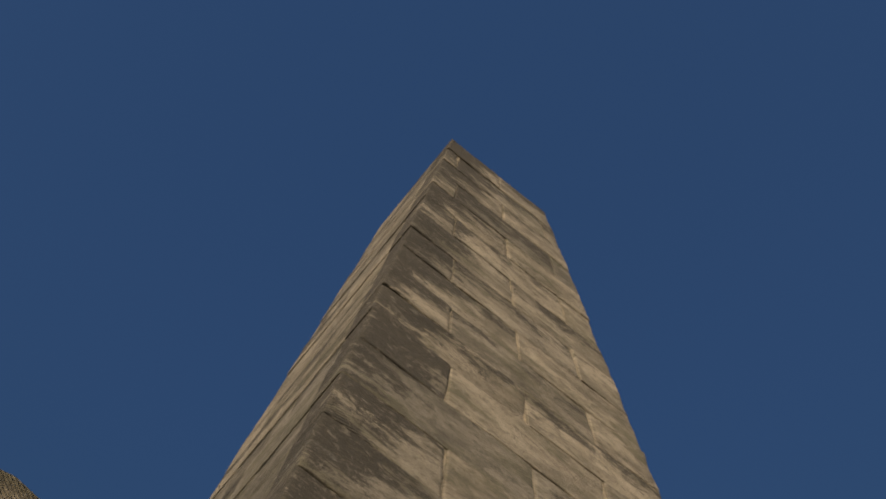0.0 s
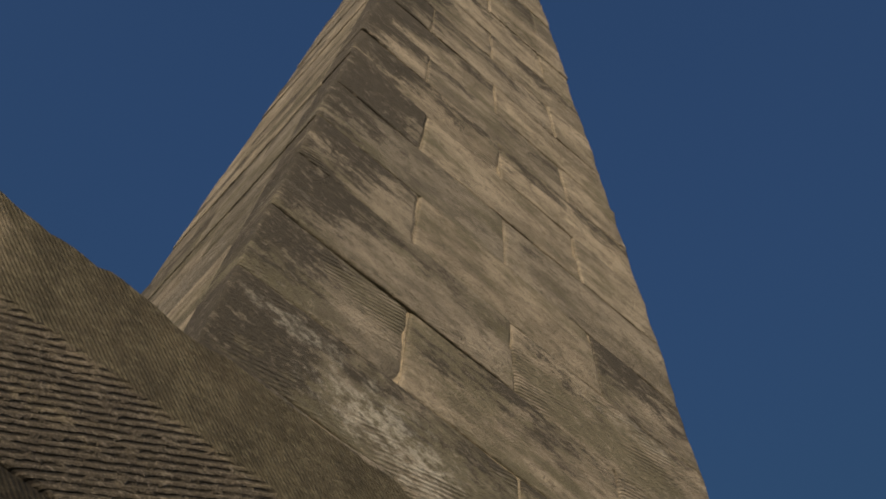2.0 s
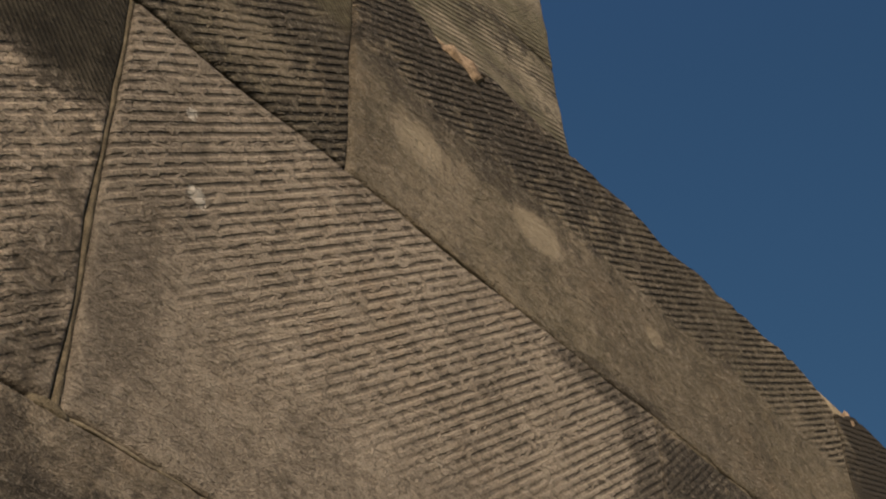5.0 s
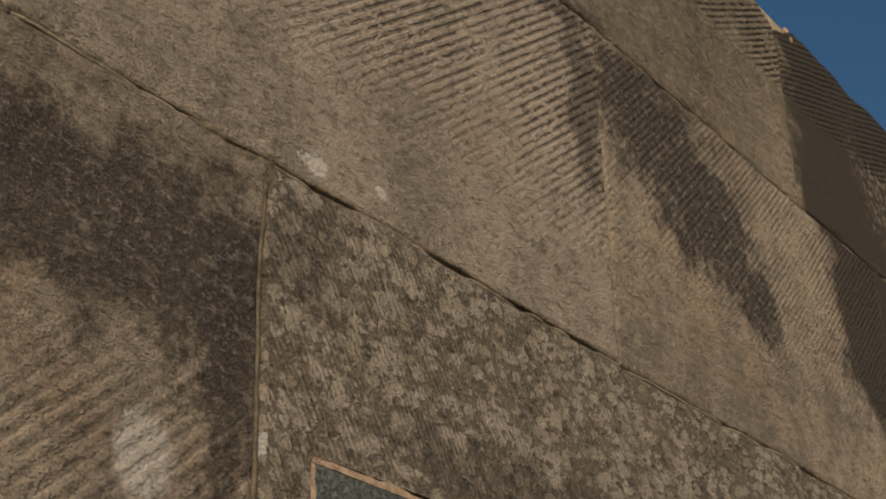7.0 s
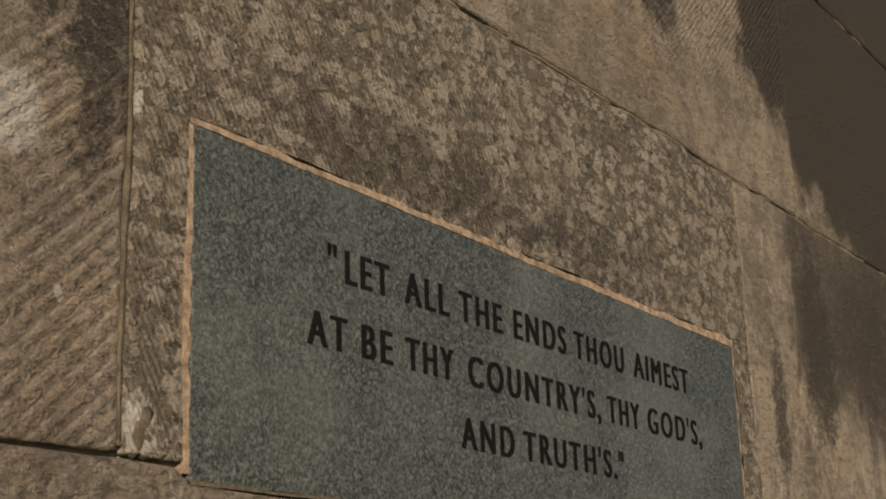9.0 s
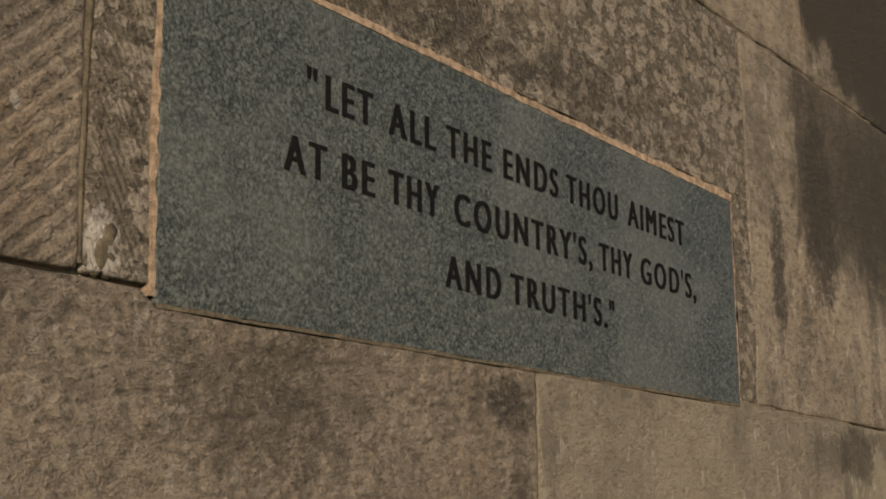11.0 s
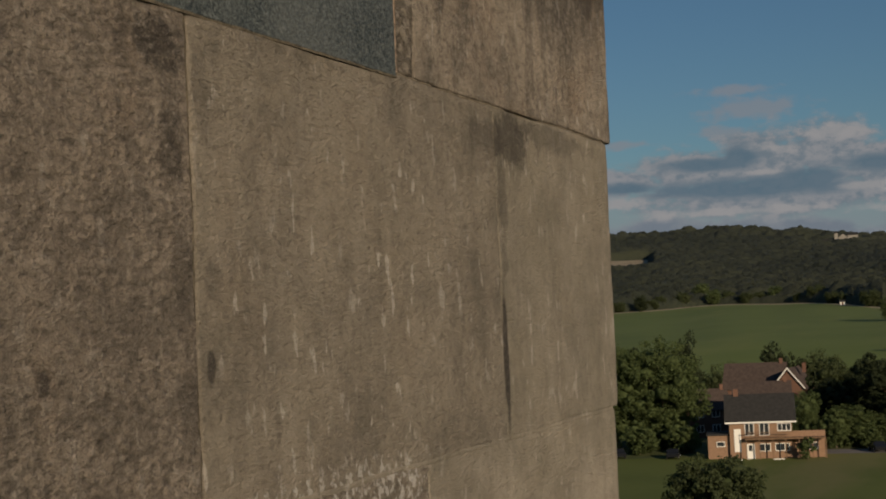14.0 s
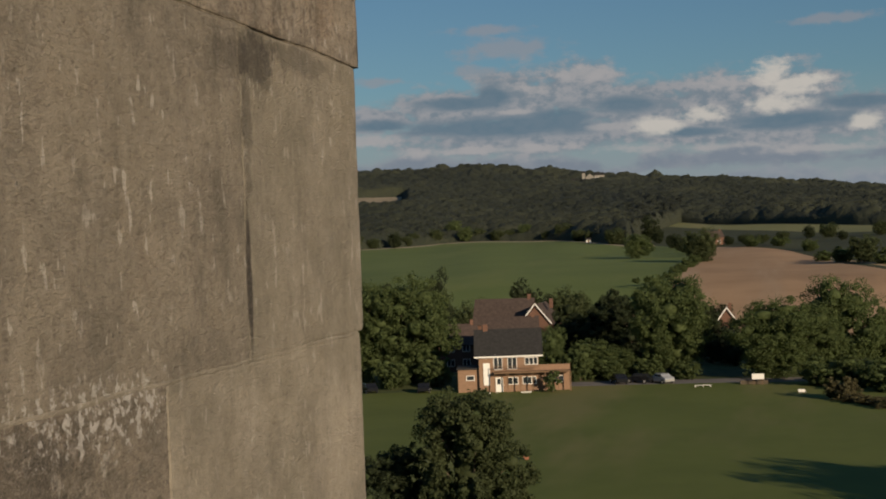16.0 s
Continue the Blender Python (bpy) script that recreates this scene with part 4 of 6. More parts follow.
# the other three sides of the pedestal, plain courses of blocks
for side in range(3):
    for c, (z0, z1) in enumerate(COURSES):
        cuts = [0.0, 1.9, 4.1, DEEP] if c % 2 else [0.0, 2.7, 4.4, DEEP]
        for a, b in zip(cuts, cuts[1:]):
            a1, b1 = max(a + JOINT, 0.31 if side != 1 else 0.0), b - JOINT
            put_at = [lambda u, w, o: (XL - o, u, w), lambda u, w, o: (XL + u, DEEP + o, w), lambda u, w, o: (RIGHT[c] + o - 0.012, u, w)][side]
            us, ws = [a1 + s for s in edge_steps(b1 - a1, 0.25)], [z0 + JOINT + s for s in edge_steps(z1 - z0 - 2 * JOINT, 0.25)]
            smooth(part("block", stone_face(put_at, us, ws, 0.25, 0.012, 0.004, None, seed=side * 31 + c * 7 + a), M["c1_right" if side == 2 else "c3"], pedestal))
box("ledge", (XL + 0.3, 0.28, TOP - 0.05), (XR - 0.3, DEEP - 0.3, TOP - 0.012), M["c1_left"], pedestal, 0.0, "flat stone top of the pedestal")

# the tapering shaft
S_Y, S_B, S_Z, S_X0, S_X1, S_T = 1.189, 0.0123, 4.58, -0.025, 3.894, 0.0873
SHAFT_TOP = 19.05


def shaft_left(z):
    return S_X0 + S_T * (z - S_Z)


def shaft_right(z):
    return S_X1 - S_T * (z - S_Z)


def shaft_front(z):
    return S_Y + S_B * (z - S_Z)


def shaft_back(z):
    return shaft_front(z) + 2.53 - 0.082 * (z - S_Z)


def shaft_core():
    bm = bmesh.new()
    ring = []
    for z in (TOP - 0.1, SHAFT_TOP - 0.03):
        e = 0.013
        ring.append([bm.verts.new(p) for p in ((shaft_left(z) + e, shaft_front(z) + e, z), (shaft_right(z) - e, shaft_front(z) + e, z), (shaft_right(z) - e, shaft_back(z) - e, z), (shaft_left(z) + e, shaft_back(z) - e, z))])
    for i in range(4):
        bm.faces.new((ring[0][i], ring[0][(i + 1) % 4], ring[1][(i + 1) % 4], ring[1][i]))
    bm.faces.new(ring[1])
    bm.faces.new(ring[0][::-1])
    return bm


shaft = part("shaft", shaft_core(), M["mortar"], monument, "tapering shaft of coursed sandstone ashlar")
LEVELS = [TOP - 0.05, 5.68, 6.42, 7.15, 7.885, 8.65, 9.425, 10.14, 10.86, 11.545, 12.205, 12.83, 13.5, 14.2, 14.9, 15.6, 16.3, 17.0, 17.7, 18.4, SHAFT_TOP]
for c, (z0, z1) in enumerate(zip(LEVELS, LEVELS[1:])):
    zm, jog = (z0 + z1) / 2, random.uniform(-0.009, 0.005)
    lo, hi = shaft_left(zm), shaft_right(zm)
    if c % 2 == 0:
        cuts = [0, (1.20 + 0.012 * (zm - 8) - lo) / (hi - lo), (2.66 - 0.012 * (zm - 8) - lo) / (hi - lo), 1]
    else:
        cuts = [0, (1.93 - lo) / (hi - lo), 1]
    for n, (a, b) in enumerate(zip(cuts, cuts[1:])):
        jut = random.uniform(-0.006, 0.008)

        def face_front(u, w, o):
            x = shaft_left(w) + u * (shaft_right(w) - shaft_left(w)) + jog * (1 - 2 * u)
            return (x, shaft_front(w) - o - jut, w)
        wide = hi - lo
        ja, jb = (0.006 / wide if a > 0 else 0), (0.006 / wide if b < 1 else 0)
        us = [a + ja + s / wide for s in edge_steps((b - a) * wide - (ja + jb) * wide, 0.12)]
        ws = [z0 + 0.003 + s for s in edge_steps(z1 - z0 - 0.006, 0.12)]
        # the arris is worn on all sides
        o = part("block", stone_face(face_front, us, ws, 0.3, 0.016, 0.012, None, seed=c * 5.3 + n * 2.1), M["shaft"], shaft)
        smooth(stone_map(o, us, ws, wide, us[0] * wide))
        if b < 1:
            # pale mortar in the upright joint, broken away in places
            xj = lambda z: shaft_left(z) + b * (shaft_right(z) - shaft_left(z)) + jog * (1 - 2 * b)
            vs = []
            for q in range(25):
                z = z0 + 0.01 + (z1 - z0 - 0.02) * q / 24
                back = 0.004 + 0.02 * max(0.0, noise.noise(Vector((c * 3.0, z * 6, b * 9))))
                for dx, dy in ((-0.006, 0.03), (-0.0045, back), (0.002, back + 0.003), (0.006, 0.03)):
                    vs.append((xj(z) + dx, shaft_front(z) + dy, z))
            smooth(part("mortar_joint", (vs, [], [(q * 4 + i, q * 4 + i + 1, q * 4 + i + 5, q * 4 + i + 4) for q in range(24) for i in range(3)]), M["lime"], shaft))
    for side in (0, 1, 2):
        y0, y1 = shaft_front(zm) + 0.3, shaft_back(zm)
        halves = [0, 0.5, 1] if c % 2 else [0, 0.3, 0.72, 1]
        for n, (a, b) in enumerate(zip(halves, halves[1:])):
            def face_side(u, w, o):
                if side == 2:
                    return (shaft_left(w) + u * (shaft_right(w) - shaft_left(w)), shaft_back(w) + o, w)
                y = shaft_front(w) + 0.303 + u * (shaft_back(w) - 0.25 * 0 - shaft_front(w) - 0.303)
                return ((shaft_left(w) - o + jog) if side == 0 else (shaft_right(w) + o - jog), y, w)
            us = [a + 0.002 + (b - a - 0.004) * s for s in (0, 0.004, 0.015, 0.1, 0.3, 0.5, 0.7, 0.9, 0.985, 0.996, 1)]
            ws = [z0 + 0.003 + s for s in edge_steps(z1 - z0 - 0.006, 0.2)]
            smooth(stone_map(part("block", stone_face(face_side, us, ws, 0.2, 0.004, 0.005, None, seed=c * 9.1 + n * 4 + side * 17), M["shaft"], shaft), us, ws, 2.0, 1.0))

# ---- the inscribed plaque ----
plaque = thing("plaque", "dark grey speckled granite plaque with black incised lettering", "plaque", at=(0, 0, 0))
slab = add_box(bmesh.new(), (PL[0], -0.002, PL[2]), (PL[1], 0.04, PL[3]), 0.002)
for v in slab.verts:
    v.co.z = plaque_skew(v.co.x, v.co.z)
part("slab", slab, M["granite"], plaque)
for a, b in (((PL[0] - 0.011, -0.003, PL[3] + 0.0005), (PL[1] + 0.006, 0.03, PL[3] + 0.0105)), ((PL[0] - 0.011, -0.0005, PL[2] + 0.01), (PL[0] - 0.0005, 0.03, PL[3])),
             ((PL[1] + 0.0005, -0.0005, PL[2] + 0.01), (PL[1] + 0.009, 0.03, PL[3])), ((PL[0], -0.0025, PL[2] - 0.005), (PL[1], 0.03, PL[2] + 0.0005))):
    n = 90
    long = 0 if b[0] - a[0] > b[2] - a[2] else 2
    vs, fs = [], []
    for k in range(n + 1):
        t = a[long] + (b[long] - a[long]) * k / n
        w0, w1 = a[2 - long], b[2 - long]
        ragged = 0.6 * (w1 - w0) * noise.noise(Vector((t * 31, w0 * 7, 1))) + 0.5 * (w1 - w0) * noise.noise(Vector((t * 7, w0 * 3, 5)))
        out = 0.0015 * noise.noise(Vector((t * 40, 4, w0)))
        for w, y in ((w0, b[1]), (w0 + min(0, ragged) * 0.5, a[1] + out), (w1 + max(-0.7 * (w1 - w0), ragged), a[1] + out), (w1, b[1])):
            p = [0, y, 0]
            p[long], p[2 - long] = t, w
            if p[2] < PL[3] + 0.004:
                p[2] = plaque_skew(p[0], p[2])
            vs.append(tuple(p))
    fs = [(k * 4 + i, k * 4 + i + 1, k * 4 + i + 5, k * 4 + i + 4) for k in range(n) for i in range(3)]
    low = a[2] < PL[2]
    part("mortar_bead", (vs, [], fs), M["pale_mortar" if low else "orange_mortar"], plaque, "thin pale mortar bead" if low else "thin orange mortar bead")


def glyphs(text):
    cu = bpy.data.curves.new("line", "FONT")
    cu.body, cu.size, cu.space_character = text, 1.0, 1.12
    ob = bpy.data.objects.new("line", cu)
    me = bpy.data.meshes.new_from_object(ob)
    bpy.data.objects.remove(ob)
    return np.array([v.co for v in me.vertices]), [tuple(p.vertices) for p in me.polygons]


def letters(words, base, cap=0.0635):
    """One line of capitals; each word has its own start and end, each letter is a piece."""
    for text, x0, x1 in words:
        whole = glyphs(text)[0]
        lo, hi = whole[:, 0].min(), whole[:, 0].max()
        for i, ch in enumerate(text):
            co, faces = glyphs(ch)
            co[:, 0] += glyphs(text[: i + 1])[0][:, 0].max() - co[:, 0].max()
            mid = (co[:, 0].max() + co[:, 0].min()) / 2
            co[:, 0] = mid + (co[:, 0] - mid) * 0.87
            pts, tri = [], []
            # strokes side by side make the bold face
            for k, shift in enumerate((-0.0034, -0.0017, 0.0, 0.0017, 0.0034) if ch not in "\"'" else (-0.002, 0.0, 0.002)):
                tri += [tuple(len(pts) + v for v in f) for f in faces]
                xs = x0 + 0.0034 + shift + (co[:, 0] - lo) / (hi - lo) * (x1 - x0 - 0.0068)
                pts += [(x, -0.0028 - 0.0003 * k, base + y / 0.729 * cap) for x, y in zip(xs, co[:, 1])]
            part("letter", (pts, [], tri), M["letter"], plaque)


letters((('"', 1.222, 1.256), ("LET", 1.272, 1.410), ("ALL", 1.448, 1.602), ("THE", 1.630, 1.795), ("ENDS", 1.834, 2.056), ("THOU", 2.086, 2.327), ("AIMEST", 2.367, 2.676)), 2.572)
letters((("AT", 1.165, 1.282), ("BE", 1.316, 1.414), ("THY", 1.448, 1.612), ("COUNTRY'S,", 1.655, 2.196), ("THY", 2.225, 2.390), ("GOD'S,", 2.424, 2.728)), 2.449)
letters((("AND", 1.622, 1.822), ("TRUTH'S.\"", 1.850, 2.294)), 2.326)


# ---- trees ----
def leaf_mat(name, a, b):
    n = Nodes(name, 0.75)
    col = n.mix(n.ramp(n.geo.outputs["Random Per Island"], 0.0, 1.0, 0.15, 0.85), a, b)
    col = n.mix(n.ramp(n.noise(0.5, 4, 0.6), 0.35, 0.7, 0, 0.4), col, tuple(0.7 * c for c in a))
    mat = n.done(col)
    through_leaf = n.nt.nodes.new("ShaderNodeBsdfTranslucent")
    n.put(n.mix(1.0, col, (1.15, 1.25, 0.7), "MULTIPLY"), through_leaf.inputs["Color"])
    both = n.nt.nodes.new("ShaderNodeMixShader")
    both.inputs[0].default_value = 0.4
    n.nt.links.new(n.p.outputs[0], both.inputs[1])
    n.nt.links.new(through_leaf.outputs[0], both.inputs[2])
    n.nt.links.new(both.outputs[0], n.nt.nodes["Material Output"].inputs["Surface"])
    return mat


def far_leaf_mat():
    n = Nodes("hazed_far_leaves", 0.95)
    # greens are greyed, so the haze of distance sits in the colour
    broad_tone = n.noise(1.0, 5, 0.6, n.map((0.0035, 0.009, 0.02)))
    col = n.mix(n.ramp(broad_tone, 0.38, 0.62), (0.019, 0.025, 0.017), (0.042, 0.048, 0.029))
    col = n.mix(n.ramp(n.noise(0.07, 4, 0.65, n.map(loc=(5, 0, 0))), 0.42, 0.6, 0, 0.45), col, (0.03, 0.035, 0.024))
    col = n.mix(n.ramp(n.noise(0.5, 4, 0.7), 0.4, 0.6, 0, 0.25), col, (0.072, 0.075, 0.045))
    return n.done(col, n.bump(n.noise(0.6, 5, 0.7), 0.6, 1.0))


M["leaf"] = leaf_mat("broad_leaves", (0.0702, 0.0959, 0.0332), (0.108, 0.138, 0.0517))
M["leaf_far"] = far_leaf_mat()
M["leaf_hedge"] = leaf_mat("hedgerow_leaves", (0.0536, 0.0689, 0.0281), (0.0764, 0.0933, 0.0394))
M["leaf_dark"] = leaf_mat("dark_leaves", (0.0281, 0.0383, 0.0179), (0.0493, 0.0641, 0.0271))
M["leaf_light"] = leaf_mat("pale_leaves", (0.0766, 0.105, 0.0383), (0.117, 0.148, 0.0554))
M["bark"] = plain_mat("bark", (0.1, 0.078, 0.055), 0.95, 0.3, 4, bump=0.03)


def leaves(rng, centres, radii, count, size, squash=0.8, spread=0.6):
    """Leaf sprays: small bent quads over the clumps, mostly near their outside."""
    n = len(centres)
    pick = np.repeat(np.arange(n), count)
    v = rng.normal(size=(len(pick), 3))
    v /= np.linalg.norm(v, axis=1)[:, None]
    r = radii[pick] * (0.3 + 0.8 * rng.random(len(pick)) ** 0.6)
    c = centres[pick] + v * r[:, None] * (1, 1, squash)
    nrm = v + rng.normal(size=v.shape) * spread
    nrm /= np.linalg.norm(nrm, axis=1)[:, None]
    t = np.cross(nrm, rng.normal(size=v.shape))
    t /= np.linalg.norm(t, axis=1)[:, None]
    b = np.cross(nrm, t)
    s = size * (0.6 + 0.8 * rng.random(len(pick)))[:, None]
    q = np.stack([c - t * s, c - b * s * 0.6 + nrm * s * 0.15, c + t * s, c + b * s * 0.6 + nrm * s * 0.15], 1)
    return q.reshape(-1, 3), np.arange(len(pick) * 4).reshape(-1, 4)


def quad_mesh(name, verts, quads, material, parent=None):
    me = bpy.data.meshes.new(name)
    me.vertices.add(len(verts))
    me.vertices.foreach_set("co", np.asarray(verts, np.float32).ravel())
    me.loops.add(quads.size)
    me.loops.foreach_set("vertex_index", quads.ravel().astype(np.int32))
    me.polygons.add(len(quads))
    me.polygons.foreach_set("loop_start", (np.arange(len(quads)) * 4).astype(np.int32))
    me.update(calc_edges=True)
    me.materials.append(material)
    ob = new(name, me)
    ob.parent = parent
    return ob


def limb(bm, a, b, r0, r1, sides=7):
    a, b = Vector(a), Vector(b)
    d = (b - a).normalized()
    s = d.orthogonal().normalized()
    t = d.cross(s)
    rings = []
    for p, r in ((a, r0), ((a + b) / 2 + s * r0 * 0.4, (r0 + r1) / 2), (b, r1)):
        rings.append([bm.verts.new(p + (s * math.cos(2 * math.pi * k / sides) + t * math.sin(2 * math.pi * k / sides)) * r) for k in range(sides)])
    for u, w in zip(rings, rings[1:]):
        for k in range(sides):
            bm.faces.new((u[k], u[(k + 1) % sides], w[(k + 1) % sides], w[k]))
    bm.faces.new(rings[-1])


ICO = bmesh.new()
bmesh.ops.create_icosphere(ICO, subdivisions=1, radius=1)
ICO.verts.ensure_lookup_table()
ICO_V = np.array([v.co[:] for v in ICO.verts])
ICO_F = np.array([[v.index for v in f.verts] for f in ICO.faces])
ICO.free()


def foliage_mesh(name, rng, cents, rads, count, size, material, parent=None, squash=0.8, core=0.72, spread=0.6, inner=None):
    """Leaf sprays over dense, lumpy inner masses, as one mesh."""
    v, q = leaves(rng, cents, rads, count, size, squash, spread)
    if inner:
        cents, rads, core = inner[0], inner[1], 1.0
    k = 1 + rng.normal(size=(len(cents), len(ICO_V), 1)) * 0.12
    cv = (cents[:, None] + ICO_V[None] * k * rads[:, None, None] * core * np.array((1, 1, squash))).reshape(-1, 3)
    cf = (np.arange(len(cents))[:, None, None] * len(ICO_V) + ICO_F[None]).reshape(-1, 3) + len(v)
    verts = np.concatenate([v, cv]).astype(np.float32)
    me = bpy.data.meshes.new(name)
    me.vertices.add(len(verts))
    me.vertices.foreach_set("co", verts.ravel())
    idx = np.concatenate([q.ravel(), cf.ravel()]).astype(np.int32)
    me.loops.add(len(idx))
    me.loops.foreach_set("vertex_index", idx)
    starts = np.concatenate([np.arange(len(q)) * 4, len(q) * 4 + np.arange(len(cf)) * 3]).astype(np.int32)
    me.polygons.add(len(starts))
    me.polygons.foreach_set("loop_start", starts)
    me.update(calc_edges=True)
    me.materials.append(material)
    ob = new(name, me)
    ob.parent = parent
    return ob


def make_tree(seed, high, wide, material, label, lobes=16, twigs=26, count=70, size=0.17, low=0.06, at=(0, 0, 0), turn=0, point=0.0, lobe=(0.15, 0.25)):
    """A tree of several heavy lobes, each with many leafy twigs over a dense inside."""
    rng = np.random.default_rng(seed)
    root = thing("tree", label, "tree", "trees in the valley", at, turn)
    bm = bmesh.new()
    limb(bm, (0, 0, -0.5), (0.1, 0, high * 0.45), 0.028 * high, 0.016 * high, 9)
    limb(bm, (0.1, 0, high * 0.44), (0, 0.2, high * 0.8), 0.016 * high, 0.004 * high)
    cents, rad, cores, core_r = [], [], [], []
    for k in range(lobes):
        h = low + (0.86 - low) * (k + rng.random()) / lobes
        f = math.sin(math.pi * min(1, (h - low * 0.6) / (1.1 - low * 0.6)) ** 0.85) ** 0.5 * (1 - point * h)
        a = k * 2.4 + rng.uniform(-0.6, 0.6)
        lr = wide * rng.uniform(*lobe) * (1 - 0.5 * point * h)
        rr = max(0.0, wide / 2 * f - lr * 0.8) * rng.uniform(0.65, 1.1)
        c = np.array((rr * math.cos(a), rr * math.sin(a), h * high + lr * 0.2))
        cores.append(c)
        core_r.append(lr * 0.48)
        limb(bm, (0.05, 0, min(high * 0.6, c[2] * 0.6)), c, 0.009 * high, 0.003 * high, 5)
        v = rng.normal(size=(twigs, 3))
        v /= np.linalg.norm(v, axis=1)[:, None]
        for u in v:
            cents.append(c + u * lr * (1, 1, 0.85) * rng.uniform(0.75, 1.12))
            rad.append(lr * rng.uniform(0.18, 0.45))
    for k in range(lobes // 2):
        h = rng.uniform(low + 0.1, 0.7)
        cores.append(np.array((0, 0, h * high)))
        core_r.append(wide * 0.13)
    smooth(part("trunk", bm, M["bark"], root))
    foliage_mesh("crown", rng, np.array(cents), np.array(rad), count, size, material, root, 0.85, 0.6, 0.55, (np.array(cores), np.array(core_r)))
    return root


KINDS = {
    "round": make_tree(11, 15.8, 13.5, M["leaf"], "broad green deciduous tree in full summer leaf", 22, 30, 66, at=spot(13.36, 234)),
    "tall": make_tree(12, 15.2, 12.5, M["leaf"], "tall rounded green tree beside the car park", 24, 30, 66, at=spot(3.55, 232)),
    "dark": make_tree(13, 13, 9, M["leaf_dark"], "dark leaved tree among the houses", 14, 22, 50, at=spot(5.6, 258)),
    "pale": make_tree(14, 13.2, 13.5, M["leaf_light"], "pale green tree at the edge of the field", 18, 26, 60, at=spot(-2.75, 240)),
    "bush": make_tree(15, 5, 6, M["leaf"], "low green bush in summer leaf", 9, 20, 50, 0.14, 0.0, at=spot(7.0, 228.0)),
    "far": make_tree(16, 9.5, 12, M["leaf_hedge"], "green tree in a distant hedgerow", 20, 20, 30, 0.22, at=spot(2.3, 497)),
    "far_dark": make_tree(17, 13, 10, M["leaf_dark"], "dark tree in a distant hedgerow", 18, 20, 30, 0.22, at=spot(4.15, 745)),
    "shrub": make_tree(18, 3.2, 2.6, M["leaf"], "small shrub against the clubhouse wall", 6, 14, 50, 0.09, 0.0, at=spot(8.05, 213.2)),
}


KINDS["dry"] = make_tree(19, 2.4, 4.5, leaf_mat("dry_leaves", (0.075, 0.068, 0.034), (0.12, 0.105, 0.052)), "low dry brown hedge bush at the field edge", 8, 18, 40, 0.12, 0.0, at=spot(-2.7, 197))


def plant(kind, az, d, scale=1.0, turn=0.0, tall=1.0):
    src = KINDS[kind]
    ob = copy_thing(src, Matrix.Translation(spot(az, d)) @ Matrix.Rotation(radians(turn), 4, "Z"))
    ob.scale = (scale, scale, scale * tall)
    return ob


